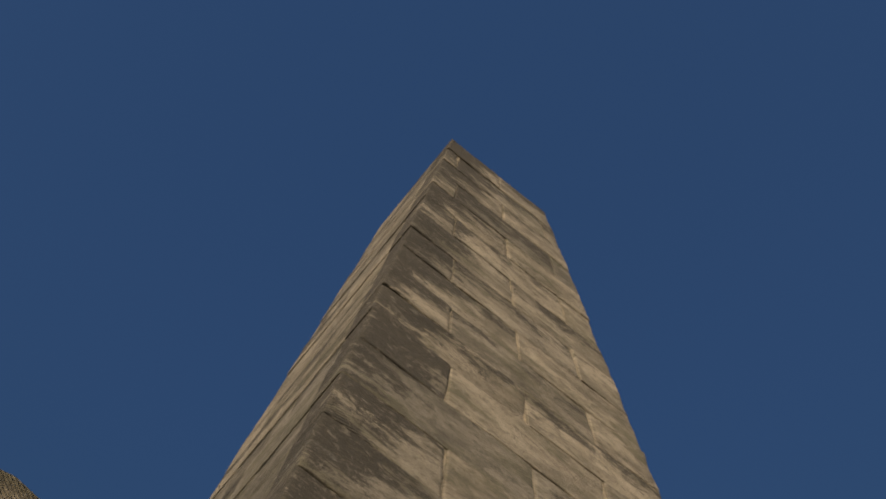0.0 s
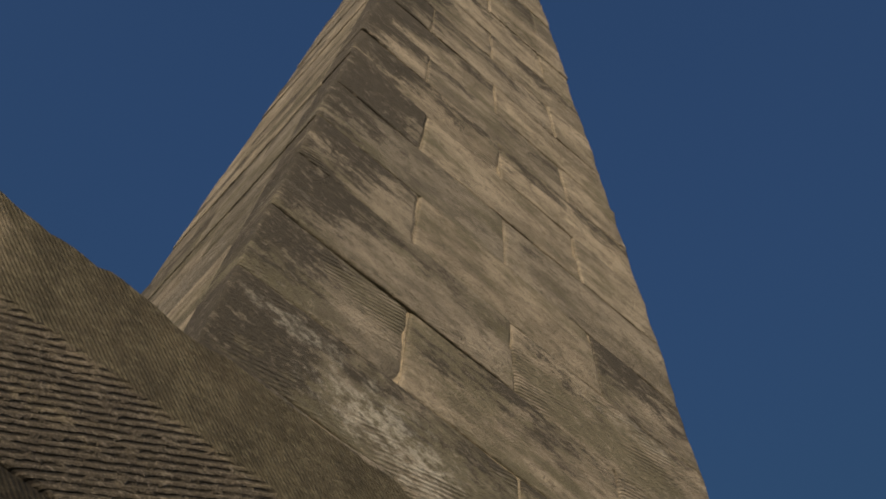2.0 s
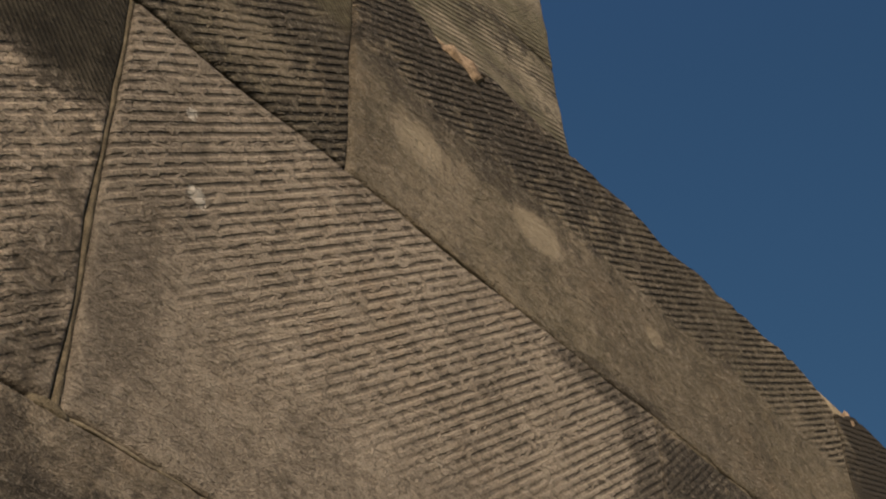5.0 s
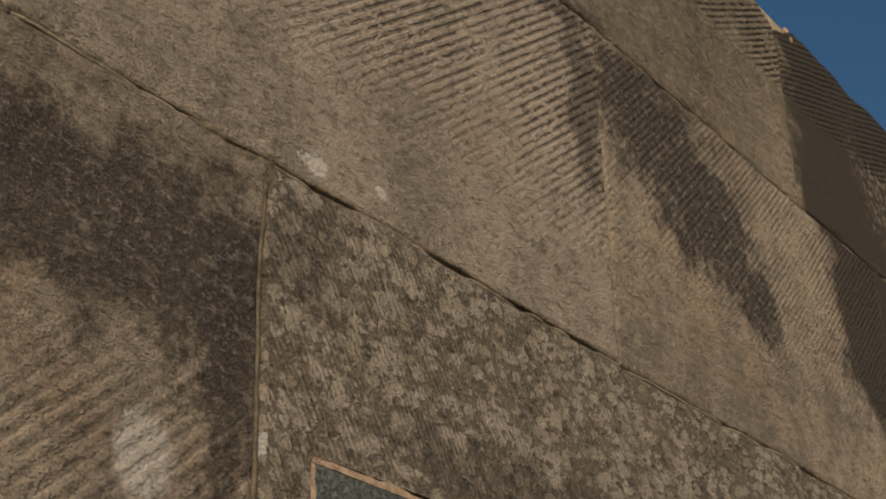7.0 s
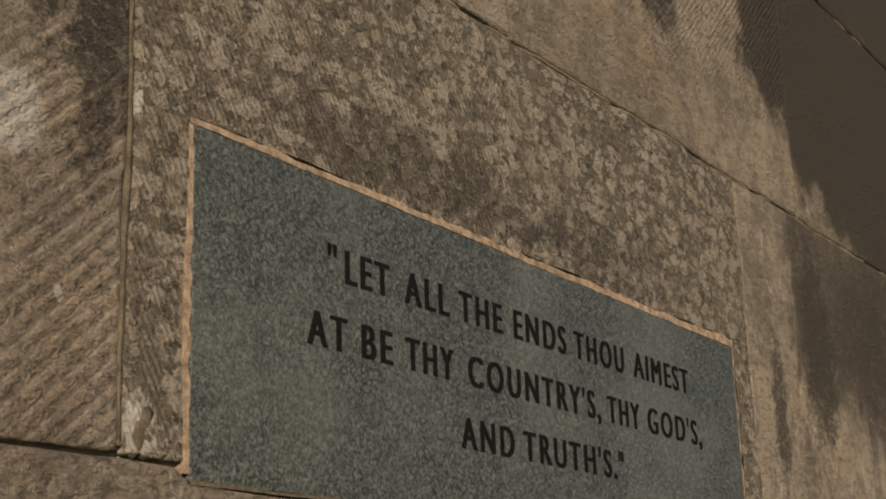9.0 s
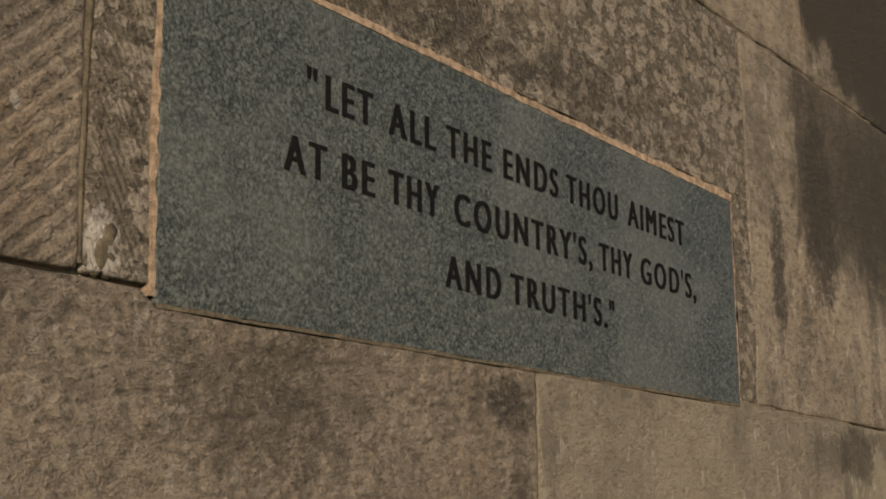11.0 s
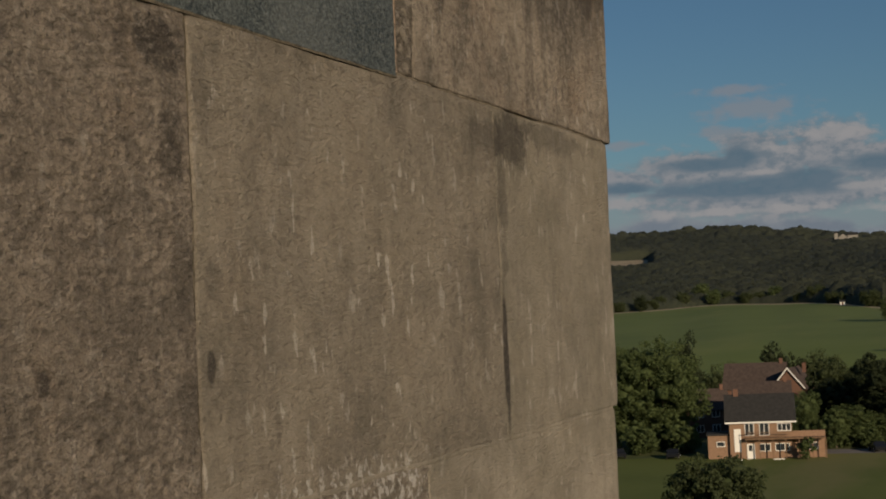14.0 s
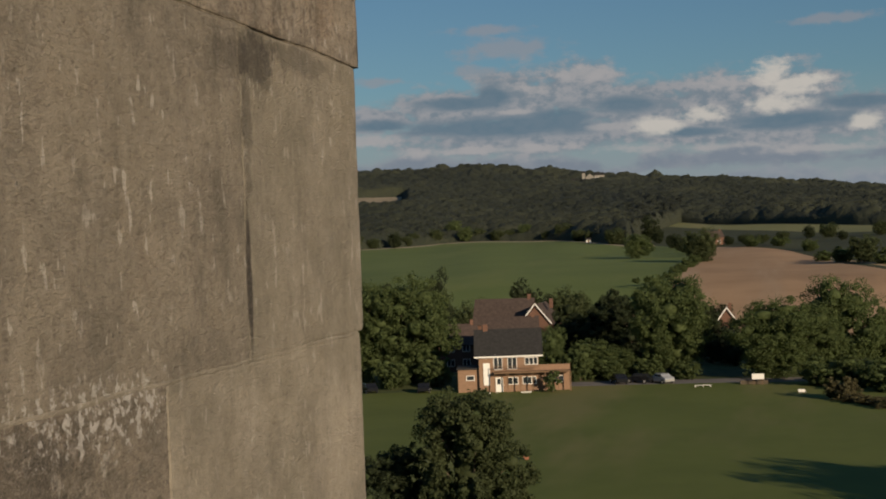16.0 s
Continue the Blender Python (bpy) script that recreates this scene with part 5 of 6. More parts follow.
for row in (
    ("round", 15.4, 236, 1.0, 40, 0.95), ("dark", 13.9, 258, 1.0, 150, 1.2), ("far_dark", 12.41, 268, 0.6, 90, 2.1), ("round", 14.9, 262, 0.95, 90, 0.95), ("dark", 12.0, 262, 0.7, 10, 1.0),
    ("far_dark", 9.02, 300, 0.78, 10, 1.3), ("far_dark", 8.3, 302, 0.5, 60, 1.5), ("far", 7.44, 305, 0.86, 70, 1.15), ("far", 11.45, 300, 0.6, 20, 1.45), ("far", 10.47, 300, 0.5, 110, 1.8), ("far", 6.4, 310, 0.5, 140, 1.3), ("far", 5.6, 312, 0.5, 10, 1.2), ("far", 14.4, 312, 0.7, 10, 1.1),
    ("pale", 8.05, 231, 0.42, 100, 1.4), ("round", 6.48, 231, 0.58, 30, 0.62), ("round", 5.28, 231, 0.34, 70, 0.8), ("dark", 6.67, 256, 0.95, 200, 0.8), ("dark", 7.5, 262, 0.7, 50, 1.0), ("dark", 4.9, 254, 0.85, 80, 0.95),
    ("dark", 1.78, 290, 0.79, 90, 0.85), ("dark", 2.35, 262, 0.6, 20, 0.8), ("round", -0.21, 226, 0.98, 250, 0.72), ("round", -1.6, 231, 0.72, 10, 0.86), ("round", -4.1, 244, 0.6, 300, 0.7), ("dark", 1.15, 246, 0.45, 40, 0.7), ("dark", 1.5, 250, 0.66, 70, 0.98), ("dark", 2.0, 252, 0.55, 170, 0.9), ("dark", 1.1, 258, 0.6, 120, 0.7),
    ("dry", -3.15, 194, 0.8, 40, 0.45), ("dry", -3.7, 191, 0.8, 140, 0.5), ("dry", -4.3, 188, 0.9, 240, 0.5), ("bush", -4.4, 206, 1.3, 10, 0.55), ("bush", -3.3, 212, 1.3, 70, 0.6), ("bush", -2.0, 214, 1.2, 50, 0.6), ("bush", 4.4, 229, 0.9, 30, 0.7), ("bush", 5.9, 228, 0.9, 30, 0.7), ("bush", 12.6, 226, 1.1, 30, 0.8), ("bush", 14.2, 226, 1.1, 30, 0.8), ("bush", 3.0, 226, 0.7, 80, 0.7),
    ("bush", 6.2, 318, 0.59, 40, 0.9), ("bush", 5.2, 335, 0.59, 40, 0.9), ("bush", 4.55, 355, 0.54, 20, 0.7), ("bush", 4.05, 375, 0.45, 60, 0.7), ("bush", 3.6, 399, 0.54, 60, 0.6), ("bush", 3.35, 420, 0.54, 60, 0.7), ("bush", 3.1, 436, 0.63, 160, 0.7), ("bush", 2.85, 455, 0.68, 60, 0.8), ("bush", 2.55, 470, 0.72, 80, 0.9),
    ("pale", 4.66, 553, 0.86, 30, 0.74), ("bush", 3.48, 390, 0.5, 10, 0.7), ("bush", 3.22, 409, 0.5, 110, 0.7), ("bush", 2.98, 430, 0.55, 210, 0.7), ("bush", 2.7, 458, 0.55, 310, 0.7), ("bush", 3.85, 386, 0.45, 40, 0.7), ("bush", 4.3, 384, 0.45, 140, 0.7), ("bush", 4.75, 382, 0.4, 240, 0.7), ("bush", 2.62, 490, 0.6, 20, 0.8), ("bush", 2.45, 520, 0.6, 60, 0.8), ("far_dark", 3.85, 720, 0.62, 160, 0.8), ("far_dark", 3.35, 655, 0.6, 60, 0.8), ("far_dark", 3.1, 620, 0.6, 20, 0.85), ("far_dark", 2.85, 585, 0.6, 200, 0.8), ("far_dark", 2.7, 550, 0.5, 90, 0.9), ("far", 2.0, 560, 0.55, 150, 0.9),
    ("far_dark", 1.25, 645, 0.5, 0, 0.6), ("far", 0.6, 650, 0.6, 50, 0.6), ("far", 0.0, 655, 0.6, 150, 0.5), ("far", -0.75, 680, 0.5, 50, 0.7), ("far_dark", -1.7, 700, 0.6, 20, 0.75), ("far", -2.4, 715, 0.75, 10, 0.8), ("far_dark", -2.9, 660, 0.5, 10, 0.6), ("far", -4.3, 690, 0.7, 80, 0.8),
    ("far", -3.65, 452, 0.78, 10, 0.95), ("bush", -2.9, 462, 1.4, 70, 0.6), ("bush", -2.2, 478, 1.2, 170, 0.5), ("bush", -4.5, 440, 1.4, 120, 0.6), ("bush", -1.7, 560, 1.3, 20, 0.6), ("bush", -0.6, 600, 1.4, 60, 0.5), ("bush", 0.4, 606, 1.4, 60, 0.5), ("far_dark", 13.9, 790, 0.8, 60, 0.8),
):
    plant(*row)

edge_rng = random.Random(8)
for k in range(17):
    edge_az = 5.6 + k * 0.62 + edge_rng.uniform(-0.2, 0.2)
    plant(edge_rng.choice(("far", "far", "pale")), edge_az, band_edges(edge_az)[24] + edge_rng.uniform(14, 34), edge_rng.uniform(0.6, 1.0), edge_rng.uniform(0, 360), edge_rng.uniform(0.75, 1.05))

# two trees out of view: the second is added only to widen the shadow
make_tree(31, 14.5, 19, M["leaf_dark"], "broad tree out of view whose shadow lies on the field", 46, 26, 60, 0.45, 0.15, at=spot(-27.4, 104), lobe=(0.19, 0.28))
make_tree(32, 13, 17, M["leaf_dark"], "broad tree out of view whose shadow lies on the field", 40, 26, 60, 0.45, 0.15, at=spot(-32.0, 97), lobe=(0.19, 0.28))
make_tree(21, 13.3, 9.4, M["leaf_hedge"], "large leafy tree at the foot of the hill", 34, 26, 80, 0.1, 0.04, at=spot(11.3, 100), point=0.3, lobe=(0.09, 0.19))
make_tree(22, 8.4, 6.5, M["leaf_dark"], "dark shrubby tree below the hill", 16, 26, 80, 0.09, 0.06, at=spot(14.3, 104))


def woods():
    """Distant woods on the rising ground: one closed canopy of uneven crowns, with leafy tufts over it."""
    rng = np.random.default_rng(5)
    cols, rows = np.arange(-11, 23, 0.042), 330
    near = np.array([band_edges(a)[24] + 18 if a > 4.0 else band_edges(a)[28] + 8 for a in cols])
    near = np.convolve(np.pad(near, 24, mode="edge"), np.ones(49) / 49, "valid")
    t = np.linspace(0, 1, rows)
    d = near[:, None] * (2060 / near[:, None]) ** t[None]
    # ground under the trees, from a coarse table
    ca, cd = np.arange(-11.5, 24, 0.5), np.linspace(430, 2100, 90)
    table = np.array([[terrain(a, q) for q in cd] for a in ca])
    g = np.empty_like(d)
    for i, a in enumerate(cols):
        k = min(int((a - ca[0]) / 0.5), len(ca) - 2)
        f = (a - ca[k]) / 0.5
        g[i] = np.interp(d[i], cd, table[k] * (1 - f) + table[k + 1] * f)
    az = np.radians(cols)[:, None]
    x, y = EYE[0] + d * np.cos(az), EYE[1] + d * np.sin(az)

    def hashed(i, j, n):
        v = np.sin(i * 127.1 + j * 311.7 + n * 74.7) * 43758.5453
        return v - np.floor(v)

    def crowns(size, seed):
        """Domes round jittered centres, the highest wins."""
        u, v = x / size, y / size
        iu, iv = np.floor(u), np.floor(v)
        best = np.zeros_like(u)
        for a in (-1, 0, 1):
            for b in (-1, 0, 1):
                ci, cj = iu + a, iv + b
                px, py = ci + hashed(ci, cj, seed), cj + hashed(ci, cj, seed + 1)
                r = 0.62 + 0.5 * hashed(ci, cj, seed + 2)
                tall = 0.55 + 0.9 * hashed(ci, cj, seed + 3) ** 1.5
                q = ((u - px) ** 2 + (v - py) ** 2) / r ** 2
                best = np.maximum(best, tall * np.sqrt(np.clip(1 - q, 0, 1)))
        return best

    stand = 0.5 * np.sin(x * 0.011 + 1.3 * np.sin(y * 0.013)) + 0.5 * np.sin(y * 0.017 + 2 + np.sin(x * 0.007))
    h = 4.4 + 3.4 * crowns(12.0, 3) + 1.6 * crowns(5.0, 9) + 0.6 * crowns(1.9, 15) + 1.6 * stand + 6.5 * np.clip(crowns(15.0, 21) - 0.75, 0, 1) * np.clip((d - 1550) / 250, 0, 1)
    # a few tall clumps stand on the skyline, and a pale strip of field opens in the trees
    tall = sum(np.exp(-((cols - a) / w) ** 2) * k for a, w, k in ((10.6, 0.6, 2.2), (12.1, 0.4, 1.6), (7.9, 0.5, 1.4), (3.9, 0.2, 2.2), (1.0, 0.5, 1.4), (-2.2, 0.4, 1.4)))
    h += tall[:, None] * np.clip((d - 1700) / 150, 0, 1) * (0.5 + crowns(9.0, 33))
    h *= 1 - 0.97 * np.clip((cols - 13.3) / 0.3, 0, 1)[:, None] * np.clip((d - 1320) / 70, 0, 1) * np.clip((1530 - d) / 12, 0, 1)
    h *= np.clip(t[None] * 30, 0, 1) ** 0.4
    z = g + h
    v = np.stack([x, y, z], -1).reshape(-1, 3)
    n, m = d.shape
    k = np.arange(n * m).reshape(n, m)
    q = np.stack([k[:-1, :-1], k[:-1, 1:], k[1:, 1:], k[1:, :-1]], -1).reshape(-1, 4)
    pick = rng.choice(len(v), 26000, replace=False)
    lv, lq = leaves(rng, v[pick], rng.uniform(0.5, 1.4, len(pick)), 6, 0.42, 0.7, 0.35)
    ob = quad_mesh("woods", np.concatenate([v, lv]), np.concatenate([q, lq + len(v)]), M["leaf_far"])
    flat = np.zeros(len(q) + len(lq), bool)
    flat[:len(q)] = True
    ob.data.polygons.foreach_set("use_smooth", flat)
    return tagged(ob, "distant mixed woodland covering the rising hillside", "woodland", kind="stuff")


woods()


def hillside_field():
    azs, ds = np.arange(13.4, 17.2, 0.2), (1425, 1460, 1495, 1527)
    verts = [Vector(spot(a, d)) + Vector((0, 0, 1.1)) for a in azs for d in ds]
    n = len(ds)
    faces = [(i * n + j, i * n + j + 1, (i + 1) * n + j + 1, (i + 1) * n + j) for i in range(len(azs) - 1) for j in range(n - 1)]
    ob = part("hillside_field", (verts, [], faces), plain_mat("ripe_stubble", (0.3, 0.245, 0.16), 0.95, 0.15, 0.02))
    return tagged(smooth(ob), "pale stubble field opening among hillside woods", "field", kind="structure")


hillside_field()


# ---- club house and houses ----
def brick_mat(name, a, b):
    n = Nodes(name, 0.9)
    col = n.mix(n.ramp(n.noise(9, 5, 0.7), 0.35, 0.65), a, b)
    return n.done(col)


M["brick"] = brick_mat("orange_brick", (0.2, 0.122, 0.08), (0.29, 0.185, 0.12))
M["red_brick"] = brick_mat("red_brick", (0.11, 0.062, 0.045), (0.17, 0.092, 0.064))
M["slate"] = plain_mat("dark_roof_tiles", (0.03, 0.029, 0.028), 0.85, 0.25, 2)
M["brown_tile"] = plain_mat("brown_roof_tiles", (0.068, 0.05, 0.042), 0.85, 0.25, 2)
M["glass"] = plain_mat("window_glass", (0.03, 0.035, 0.04), 0.08, 0.2, 1)
M["timber"] = plain_mat("brown_timber", (0.16, 0.1, 0.06), 0.8, 0.2, 3)
M["rubber"] = plain_mat("tyre_rubber", (0.02, 0.02, 0.02), 0.85, 0.2)


def gable_roof(x0, x1, y0, y1, z0, z1, thick=0.18, over=0.35, along="x"):
    """A pitched roof with thickness, ridge along x or y."""
    bm = bmesh.new()
    if along == "x":
        ym = (y0 + y1) / 2
        prof = [(y0 - over, z0 - over * (z1 - z0) / (ym - y0)), (ym, z1), (y1 + over, z0 - over * (z1 - z0) / (ym - y0))]
        pts = lambda e, p, dz: (e, p[0], p[1] + dz)
        ends = (x0 - over, x1 + over)
    else:
        xm = (x0 + x1) / 2
        prof = [(x0 - over, z0 - over * (z1 - z0) / (xm - x0)), (xm, z1), (x1 + over, z0 - over * (z1 - z0) / (xm - x0))]
        pts = lambda e, p, dz: (p[0], e, p[1] + dz)
        ends = (y0 - over, y1 + over)
    vs = [[bm.verts.new(pts(e, p, dz)) for p in prof for dz in (0, thick)] for e in ends]
    for i in (0, 2):
        for o in (0, 1):
            bm.faces.new((vs[0][i + o], vs[0][i + 2 + o], vs[1][i + 2 + o], vs[1][i + o]))
    for v in vs:
        bm.faces.new((v[0], v[1], v[3], v[2]))
        bm.faces.new((v[2], v[3], v[5], v[4]))
    for i in (0, 4):
        bm.faces.new((vs[0][i], vs[0][i + 1], vs[1][i + 1], vs[1][i]))
    bmesh.ops.recalc_face_normals(bm, faces=bm.faces)
    return bm


def house_walls(x0, x1, y0, y1, z0, z1, ridge_z=None, along="x"):
    bm = bmesh.new()
    add_box(bm, (x0, y0, z0), (x1, y1, z1))
    if ridge_z:
        if along == "x":
            for x, s in ((x0, 1), (x1, -1)):
                a = [bm.verts.new(p) for p in ((x, y0, z1), (x, y1, z1), (x, (y0 + y1) / 2, ridge_z), (x + s * 0.25, y0, z1), (x + s * 0.25, y1, z1), (x + s * 0.25, (y0 + y1) / 2, ridge_z))]
                for f in ((0, 1, 2), (3, 5, 4), (0, 2, 5, 3), (1, 4, 5, 2)):
                    bm.faces.new([a[i] for i in f])
        else:
            for y, s in ((y0, 1), (y1, -1)):
                a = [bm.verts.new(p) for p in ((x0, y, z1), (x1, y, z1), ((x0 + x1) / 2, y, ridge_z), (x0, y + s * 0.25, z1), (x1, y + s * 0.25, z1), ((x0 + x1) / 2, y + s * 0.25, ridge_z))]
                for f in ((0, 1, 2), (3, 5, 4), (0, 2, 5, 3), (1, 4, 5, 2)):
                    bm.faces.new([a[i] for i in f])
    bmesh.ops.recalc_face_normals(bm, faces=bm.faces)
    return bm


def window(parent, x, z, w, h, y=0.0, panes=2):
    """A white-framed window on a wall that faces -y."""
    bm = bmesh.new()
    t = 0.09
    add_box(bm, (x, y - 0.07, z), (x + w, y - 0.01, z + t))
    add_box(bm, (x, y - 0.07, z + h - t), (x + w, y - 0.01, z + h))
    for k in range(panes + 1):
        xx = x + (w - t) * k / panes
        add_box(bm, (xx, y - 0.068, z + t), (xx + t, y - 0.01, z + h - t))
    f = part("window", bm, M["white"], parent, "white-framed window")
    for k in range(panes):
        xx = x + (w - t) * k / panes
        box("pane", (xx + t, y - 0.035, z + t), (xx + (w - t) / panes, y - 0.012, z + h - t), M["glass"], f)
    return f


def clubhouse():
    """Two-storey brick club house with a balcony; its own x runs along the front, y backwards."""
    base = spot(9.72, 215.5)
    root = thing("clubhouse", "two-storey orange-brick clubhouse with balcony and dark tiled roof", "clubhouse", "", base, 9.72 - 90)
    part("wall", house_walls(-4.3, 4.3, 0, 7, -0.3, 5.3, 8.6), M["brick"], root)
    part("roof", gable_roof(-4.6, 4.6, 0, 7, 5.3, 8.7), M["slate"], root, "dark tiled pitched roof")
    box("fascia", (-4.9, -0.45, 4.98), (4.95, -0.36, 5.2), M["white"], root, 0, "white eaves board")
    part("annex", house_walls(-7.4, -4.31, 0.6, 6, -0.3, 3.3), M["brick"], root, "single-storey brick wing")
    box("annex_roof", (-7.6, 0.4, 3.3), (-4.31, 6.2, 3.5), M["slate"], root)
    part("side_wing", house_walls(4.31, 8.7, 0.3, 6.5, -0.3, 2.9), M["brick"], root, "flat-roofed brick wing")
    box("terrace_wall", (4.31, 0.1, 2.9), (8.8, 0.3, 3.75), M["brick"], root, 0, "brick balcony parapet")
    box("balcony", (-2.2, -1.5, 2.75), (8.8, 0.0, 2.95), M["timber"], root, 0, "timber balcony deck")
    for k in range(7):
        x = -2.1 + k * 1.8
        box("balcony_post", (x, -1.45, -0.3), (x + 0.13, -1.32, 2.75), M["timber"], root)
    for k in range(23):
        x = -2.15 + k * 0.29
        box("baluster", (x, -1.48, 2.95), (x + 0.05, -1.43, 3.75), M["timber"], root)
    box("handrail", (-2.2, -1.5, 3.75), (4.5, -1.38, 3.83), M["timber"], root)
    window(root, -2.2, 3.2, 1.3, 1.8, panes=2)
    window(root, -0.2, 3.2, 1.4, 1.8, panes=2)
    window(root, 2.3, 3.8, 1.9, 1.1, panes=3)
    window(root, -0.3, 1.0, 1.6, 1.1, panes=2)
    window(root, 1.9, 1.0, 2.0, 1.1, panes=3)
    window(root, 5.6, 1.1, 2.2, 1.0, y=0.3, panes=3)
    window(root, -6.2, 1.7, 1.2, 0.75, y=0.6, panes=1)
    d = box("door", (-2.1, -0.06, -0.2), (-0.9, -0.01, 2.1), M["white"], root, 0.01, "white glazed door")
    box("door_glass", (-1.75, -0.075, 1.1), (-1.25, -0.061, 1.9), M["glass"], d)
    box("notice_board", (-3.7, -0.09, 1.0), (-2.75, -0.01, 4.2), M["white"], root, 0.01, "tall cream scoreboard panel")
    for x in (-4.2, 1.6):
        box("bench", (x, -1.9, -0.25), (x + 1.5, -1.6, 0.12), M["white"], root, 0.02, "white bench")
    box("chimney", (-3.6, 3.2, 7.8), (-2.9, 3.8, 9.6), M["red_brick"], root)
    return root


clubhouse()


def house(az, d, wide, deep, eaves, top, roof, along, turn, label, wall="red_brick", sink=0.0):
    x, y, z = spot(az, d)
    root = thing("house", label, "house", "houses behind the clubhouse", (x, y, z - sink), az - 90 + turn)
    part("wall", house_walls(-wide / 2, wide / 2, 0, deep, -0.5, eaves, top - 0.12, along), M[wall], root)
    part("roof", gable_roof(-wide / 2, wide / 2, 0, deep, eaves, top, along=along), M[roof], root)
    if along == "y":
        for s in (-1, 1):
            bm = bmesh.new()
            a, b = Vector((s * (wide / 2 + 0.35), -0.37, eaves - 0.3)), Vector((0, -0.37, top + 0.02))
            e = (b - a).normalized()
            nrm = Vector((0, 0, 1))
            vs = [bm.verts.new(p) for p in (a, b, b + nrm * 0.32, a + nrm * 0.32)]
            f = bm.faces.new(vs)
            r = bmesh.ops.extrude_face_region(bm, geom=[f])
            bmesh.ops.translate(bm, vec=(0, -0.06, 0), verts=[v for v in r["geom"] if isinstance(v, bmesh.types.BMVert)])
            bmesh.ops.recalc_face_normals(bm, faces=bm.faces)
            part("bargeboard", bm, M["white"], root, "white bargeboard")
    box("chimney", (wide / 2 - 0.9, deep / 2 - 0.3, top - 0.8), (wide / 2 - 0.35, deep / 2 + 0.3, top + 0.85), M["red_brick"], root)
    for k in range(2):
        window(root, -wide * 0.3 + k * wide * 0.38, 0.9, 1.3, 1.2)
        if eaves > 4:
            window(root, -wide * 0.3 + k * wide * 0.38, 3.3, 1.3, 1.1)
    return root


house(9.6, 236, 8.5, 8, 6.4, 9.3, "brown_tile", "x", 0, "brick house with brown tiled roof behind the clubhouse")
house(9.9, 262, 10.0, 8, 7.2, 11.1, "brown_tile", "x", -8, "large brick house with brown tiled roof and chimneys")
house(8.62, 258.5, 5.0, 9, 7.2, 10.3, "brown_tile", "y", -12, "white-gabled brick house wing")
house(11.6, 250, 7, 7, 4.6, 7.6, "brown_tile", "x", 10, "brown-roofed brick house among trees")
house(12.2, 270, 5, 7, 4.6, 8.0, "brown_tile", "y", 20, "brick house with white gable boards among trees")
house(1.42, 268, 2.4, 7, 6.3, 8.1, "brown_tile", "y", 0, "house with a white-edged gable between trees")


def car(az, d, turn, colour, label):
    root = thing("car", label, "car", "cars beside the field", spot(az, d), turn)
    prof = [(-2.1, 0.35), (-2.15, 0.75), (-1.95, 0.95), (-1.5, 1.02), (-0.95, 1.42), (0.55, 1.45), (1.15, 1.0), (1.95, 0.85), (2.15, 0.6), (2.1, 0.35)]
    bm = bmesh.new()
    a = [bm.verts.new((x, -0.85 + (0.12 if z > 1.2 else 0), z)) for x, z in prof]
    b = [bm.verts.new((x, 0.85 - (0.12 if z > 1.2 else 0), z)) for x, z in prof]
    bm.faces.new(a)
    bm.faces.new(b[::-1])
    for k in range(len(prof)):
        bm.faces.new((a[k], b[k], b[(k + 1) % len(prof)], a[(k + 1) % len(prof)]))
    bmesh.ops.recalc_face_normals(bm, faces=bm.faces)
    bmesh.ops.bevel(bm, geom=bm.edges[:], offset=0.05, segments=2, affect="EDGES")
    part("body", bm, colour, root)
    for s in (-0.8, 0.8):
        box("side_window", (-1.0, s - 0.06, 1.04), (0.6, s + 0.06, 1.32), M["glass"], root)
    box("windscreen", (0.72, -0.66, 1.02), (0.98, 0.66, 1.28), M["glass"], root, 0.05)
    for x in (-1.35, 1.35):
        for y in (-0.8, 0.8):
            w = bmesh.new()
            bmesh.ops.create_cone(w, cap_ends=True, segments=18, radius1=0.33, radius2=0.33, depth=0.2, matrix=Matrix.Translation((x, y, 0.33)) @ Matrix.Rotation(radians(90), 4, "X"))
            tyre = part("wheel", w, M["rubber"], root)
            w = bmesh.new()
            bmesh.ops.create_cone(w, cap_ends=True, segments=14, radius1=0.19, radius2=0.17, depth=0.22, matrix=Matrix.Translation((x, y * 1.02, 0.33)) @ Matrix.Rotation(radians(90), 4, "X"))
            part("rim", w, M["silver"], tyre)
    return root


M["silver"] = plain_mat("silver_paint", (0.6, 0.6, 0.6), 0.3, 0.05, metal=0.6)
M["black_paint"] = plain_mat("black_car_paint", (0.012, 0.013, 0.016), 0.2, 0.1)
car(3.95, 221.5, 40, M["silver"], "silver car parked on the edge of the field")
car(4.75, 222.5, 60, M["black_paint"], "black car parked on the tarmac")
car(5.55, 222.5, 20, M["black_paint"], "dark car parked beside the trees")
car(15.1, 222.0, 30, M["black_paint"], "dark car parked by the big trees")
car(13.0, 219.0, 10, M["black_paint"], "dark car partly hidden by a tree")


def white_bench(az, d, wide, high, turn, label, name="bench", kind="bench"):
    root = thing(name, label, kind, "", spot(az, d), az - 90 + turn)
    for k in range(3):
        box("slat", (-wide / 2, 0.14 * k, high), (wide / 2, 0.14 * k + 0.11, high + 0.05), M["white"], root, 0.01)
    for s in (-1, 0, 1):
        box("leg", (s * (wide / 2 - 0.15) - 0.04, 0.05, -0.1), (s * (wide / 2 - 0.15) + 0.04, 0.44, high), M["white"], root)
    return root


white_bench(2.4, 214, 2.4, 0.3, 0, "long low white bench on the tarmac edge")


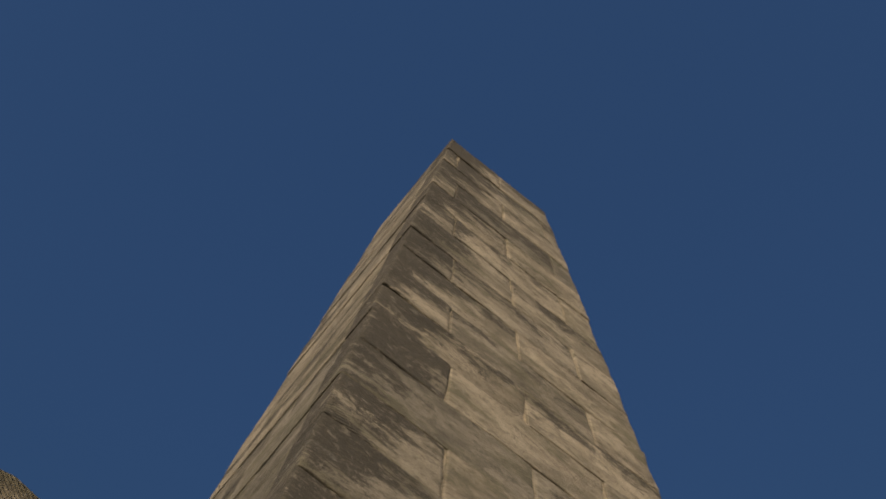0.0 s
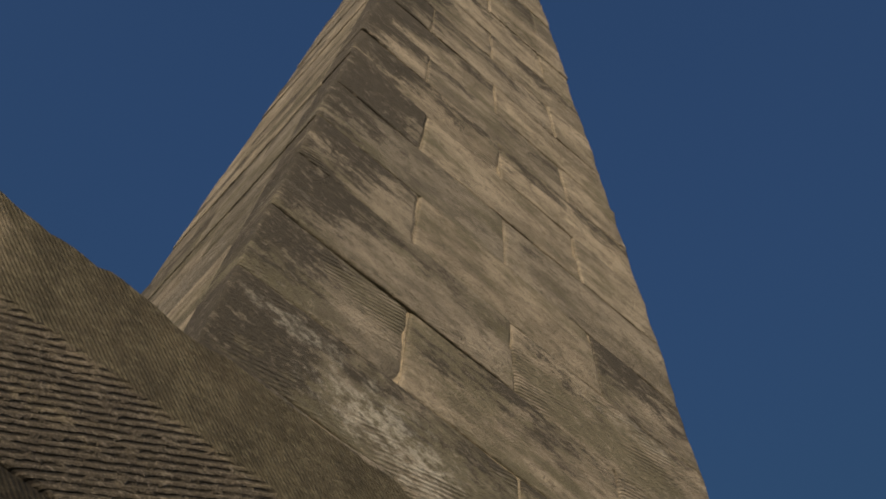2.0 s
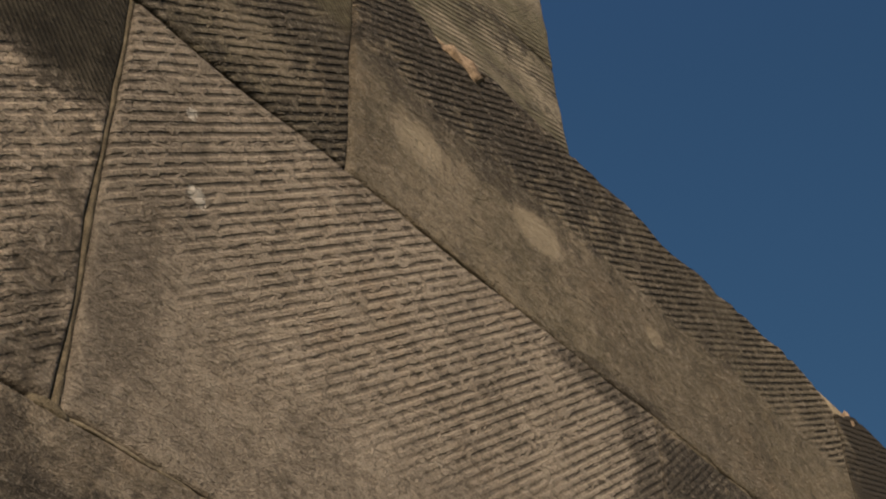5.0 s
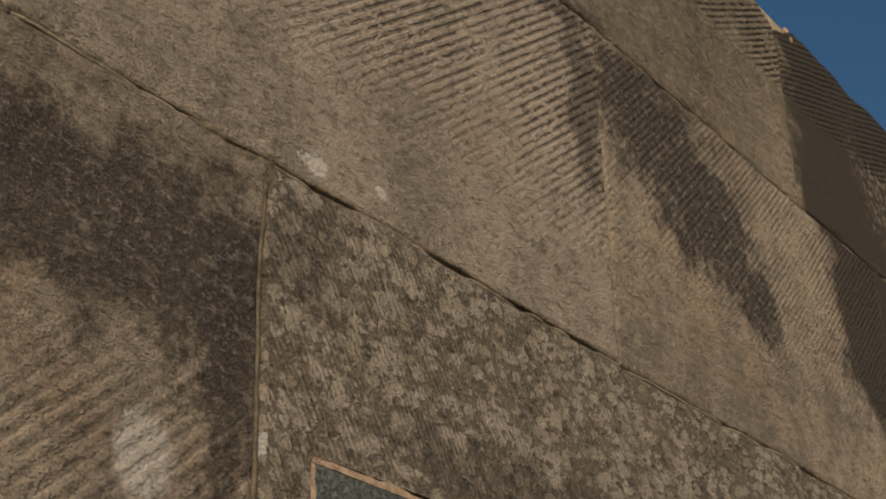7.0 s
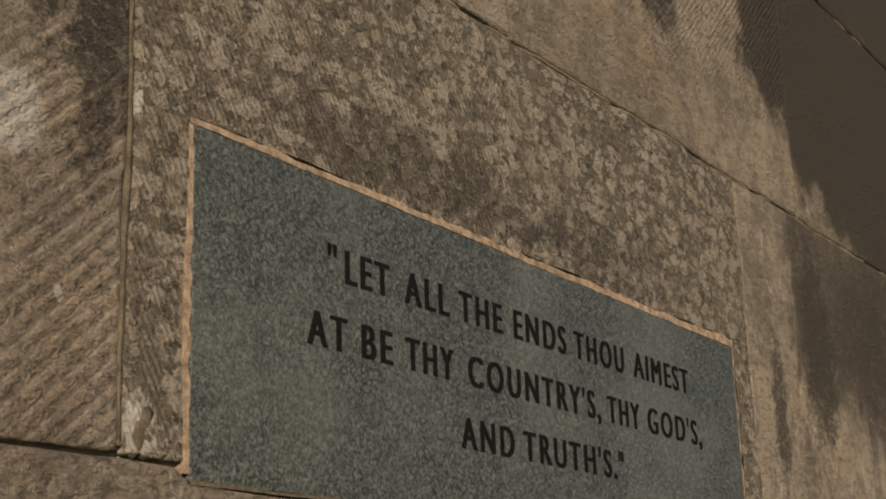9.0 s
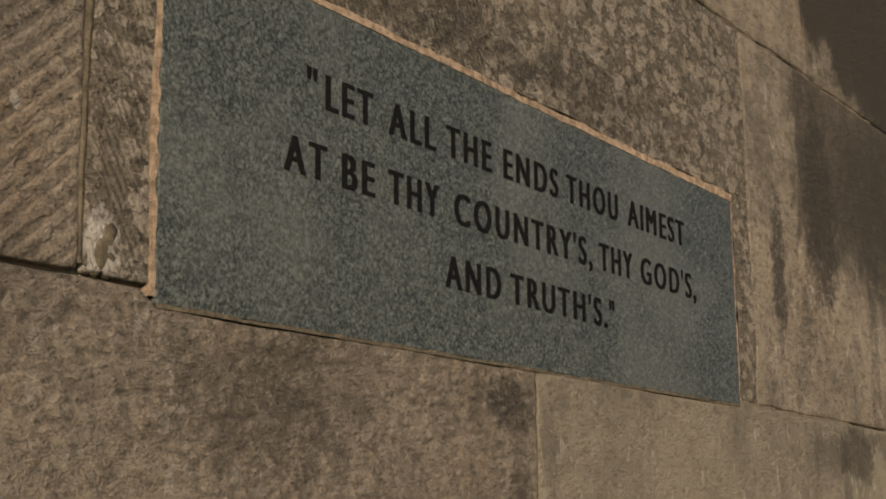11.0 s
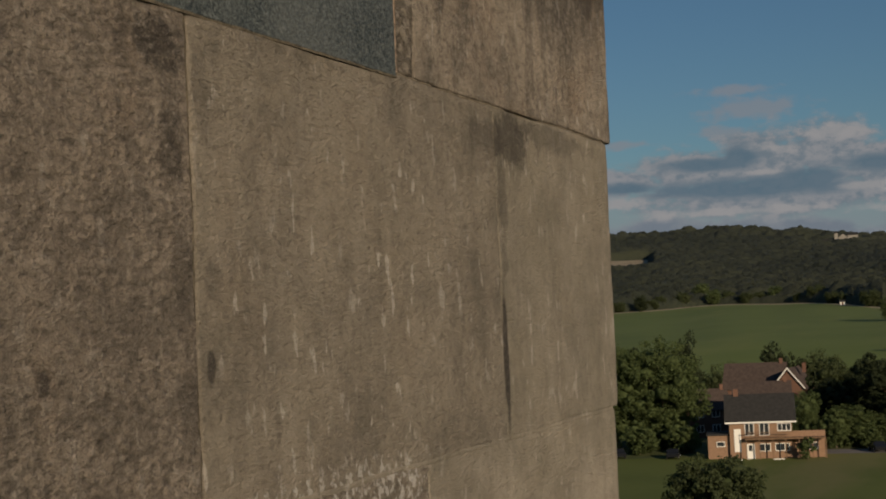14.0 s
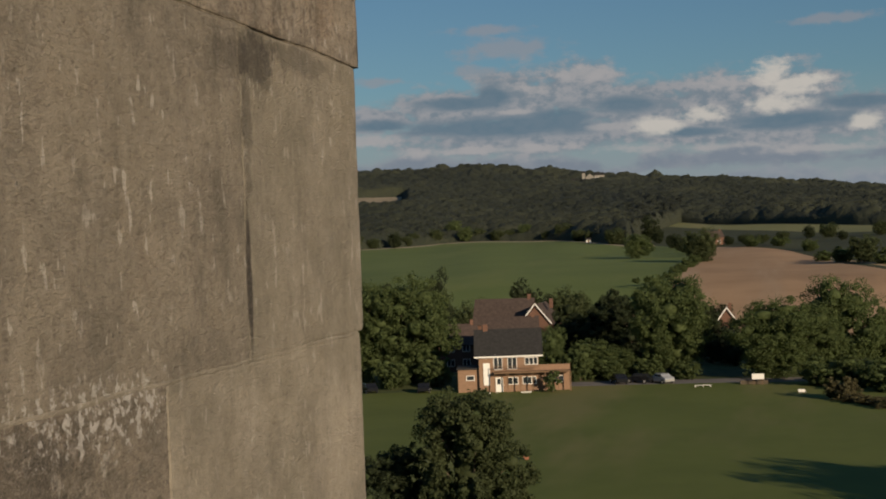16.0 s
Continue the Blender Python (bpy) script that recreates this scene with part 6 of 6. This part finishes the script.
def board(az, d, wide, low, high, label, name="sign_board"):
    """A white board on two posts with a low wall under it."""
    root = thing(name, label, "sign", "", spot(az, d), az - 90)
    box("panel", (-wide / 2, -0.04, low), (wide / 2, 0.02, high), M["white"], root, 0.01, "white panel")
    for s in (-1, 1):
        box("post", (s * wide * 0.35 - 0.05, 0.02, -0.2), (s * wide * 0.35 + 0.05, 0.12, high), M["timber"], root)
    return root


board(0.35, 216, 1.7, 0.8, 1.6, "white board on posts under the trees")
board(-1.23, 205, 0.9, 0.1, 0.5, "small white board low in the grass")
# bark's dark brown puts the shade of the trees into the boards
low_wall = thing("low_wall", "low timber wall, browned for the shade of the trees", "wall", "", spot(0.5, 217), 90.5 - 180)
for k in range(6):
    box("board", (-1.9 + k * 0.64, 0, -0.2), (-1.29 + k * 0.64, 0.12, 0.55), M["bark"], low_wall, 0.01)

M["orange"] = plain_mat("orange_plastic", (0.24, 0.1, 0.055), 0.6, 0.15)
disc_bm = bmesh.new()
bmesh.ops.create_cone(disc_bm, cap_ends=True, segments=24, radius1=0.3, radius2=0.26, depth=0.09, matrix=Matrix.Rotation(radians(78), 4, "X"))
disc = thing("marker_disc", "orange boundary marker disc standing on the grass", "marker", "", Vector(spot(9.18, 150)) + Vector((0, 0, 0.27)), -80)
part("disc", disc_bm, M["orange"], disc)
house(1.7, 655, 7, 6, 3.6, 6.0, "brown_tile", "x", 25, "small red barn beside a distant hedge")


# the pale mansion on the ridge
def mansion():
    x, y, z = spot(6.25, 1700)
    root = thing("mansion", "pale stone mansion standing among woods on the ridge", "mansion", "", (x, y, z + 7.5), 6.25 - 90)
    M["pale_stone"] = plain_mat("pale_wall", (0.24, 0.225, 0.2), 0.9, 0.1, 0.5)
    part("wall", house_walls(2, 13, 0, 10, -17, 6.5, 9), M["pale_stone"], root)
    part("roof", gable_roof(2, 13, 0, 10, 6.5, 9.2), M["slate"], root)
    part("gable_wing", house_walls(-8, 1.9, 1, 9, -17, 4.6, 8.4, "y"), M["pale_stone"], root)
    part("wing_roof", gable_roof(-8, 1.9, 1, 9, 4.6, 8.6, along="y"), M["slate"], root)
    part("tower", house_walls(-12, -8.3, 0, 6, -17, 9.4, 11), M["pale_stone"], root)
    part("tower_roof", gable_roof(-12, -8.3, 0, 6, 9.4, 11.4), M["slate"], root)
    part("low_wing", house_walls(-24, -15, 1, 8, -17, 0.8, 3), M["pale_stone"], root)
    part("low_roof", gable_roof(-24, -15, 1, 8, 0.8, 3.4), M["slate"], root)
    for k in range(3):
        window(root, 3 + k * 3.4, 1, 1.4, 3)
    return root


mansion()


def hut(az, d):
    root = thing("hut", "small white-walled hut at the far field edge", "hut", "", spot(az, d), az - 90)
    part("wall", house_walls(-1.2, 1.2, 0, 2.4, -0.4, 1.7, 2.3), M["white"], root)
    part("roof", gable_roof(-1.2, 1.2, 0, 2.4, 1.7, 2.5, 0.1, 0.15), M["slate"], root)
    box("door", (-0.4, -0.05, 0), (0.4, -0.005, 1.6), M["timber"], root)


hut(6.5, 742)
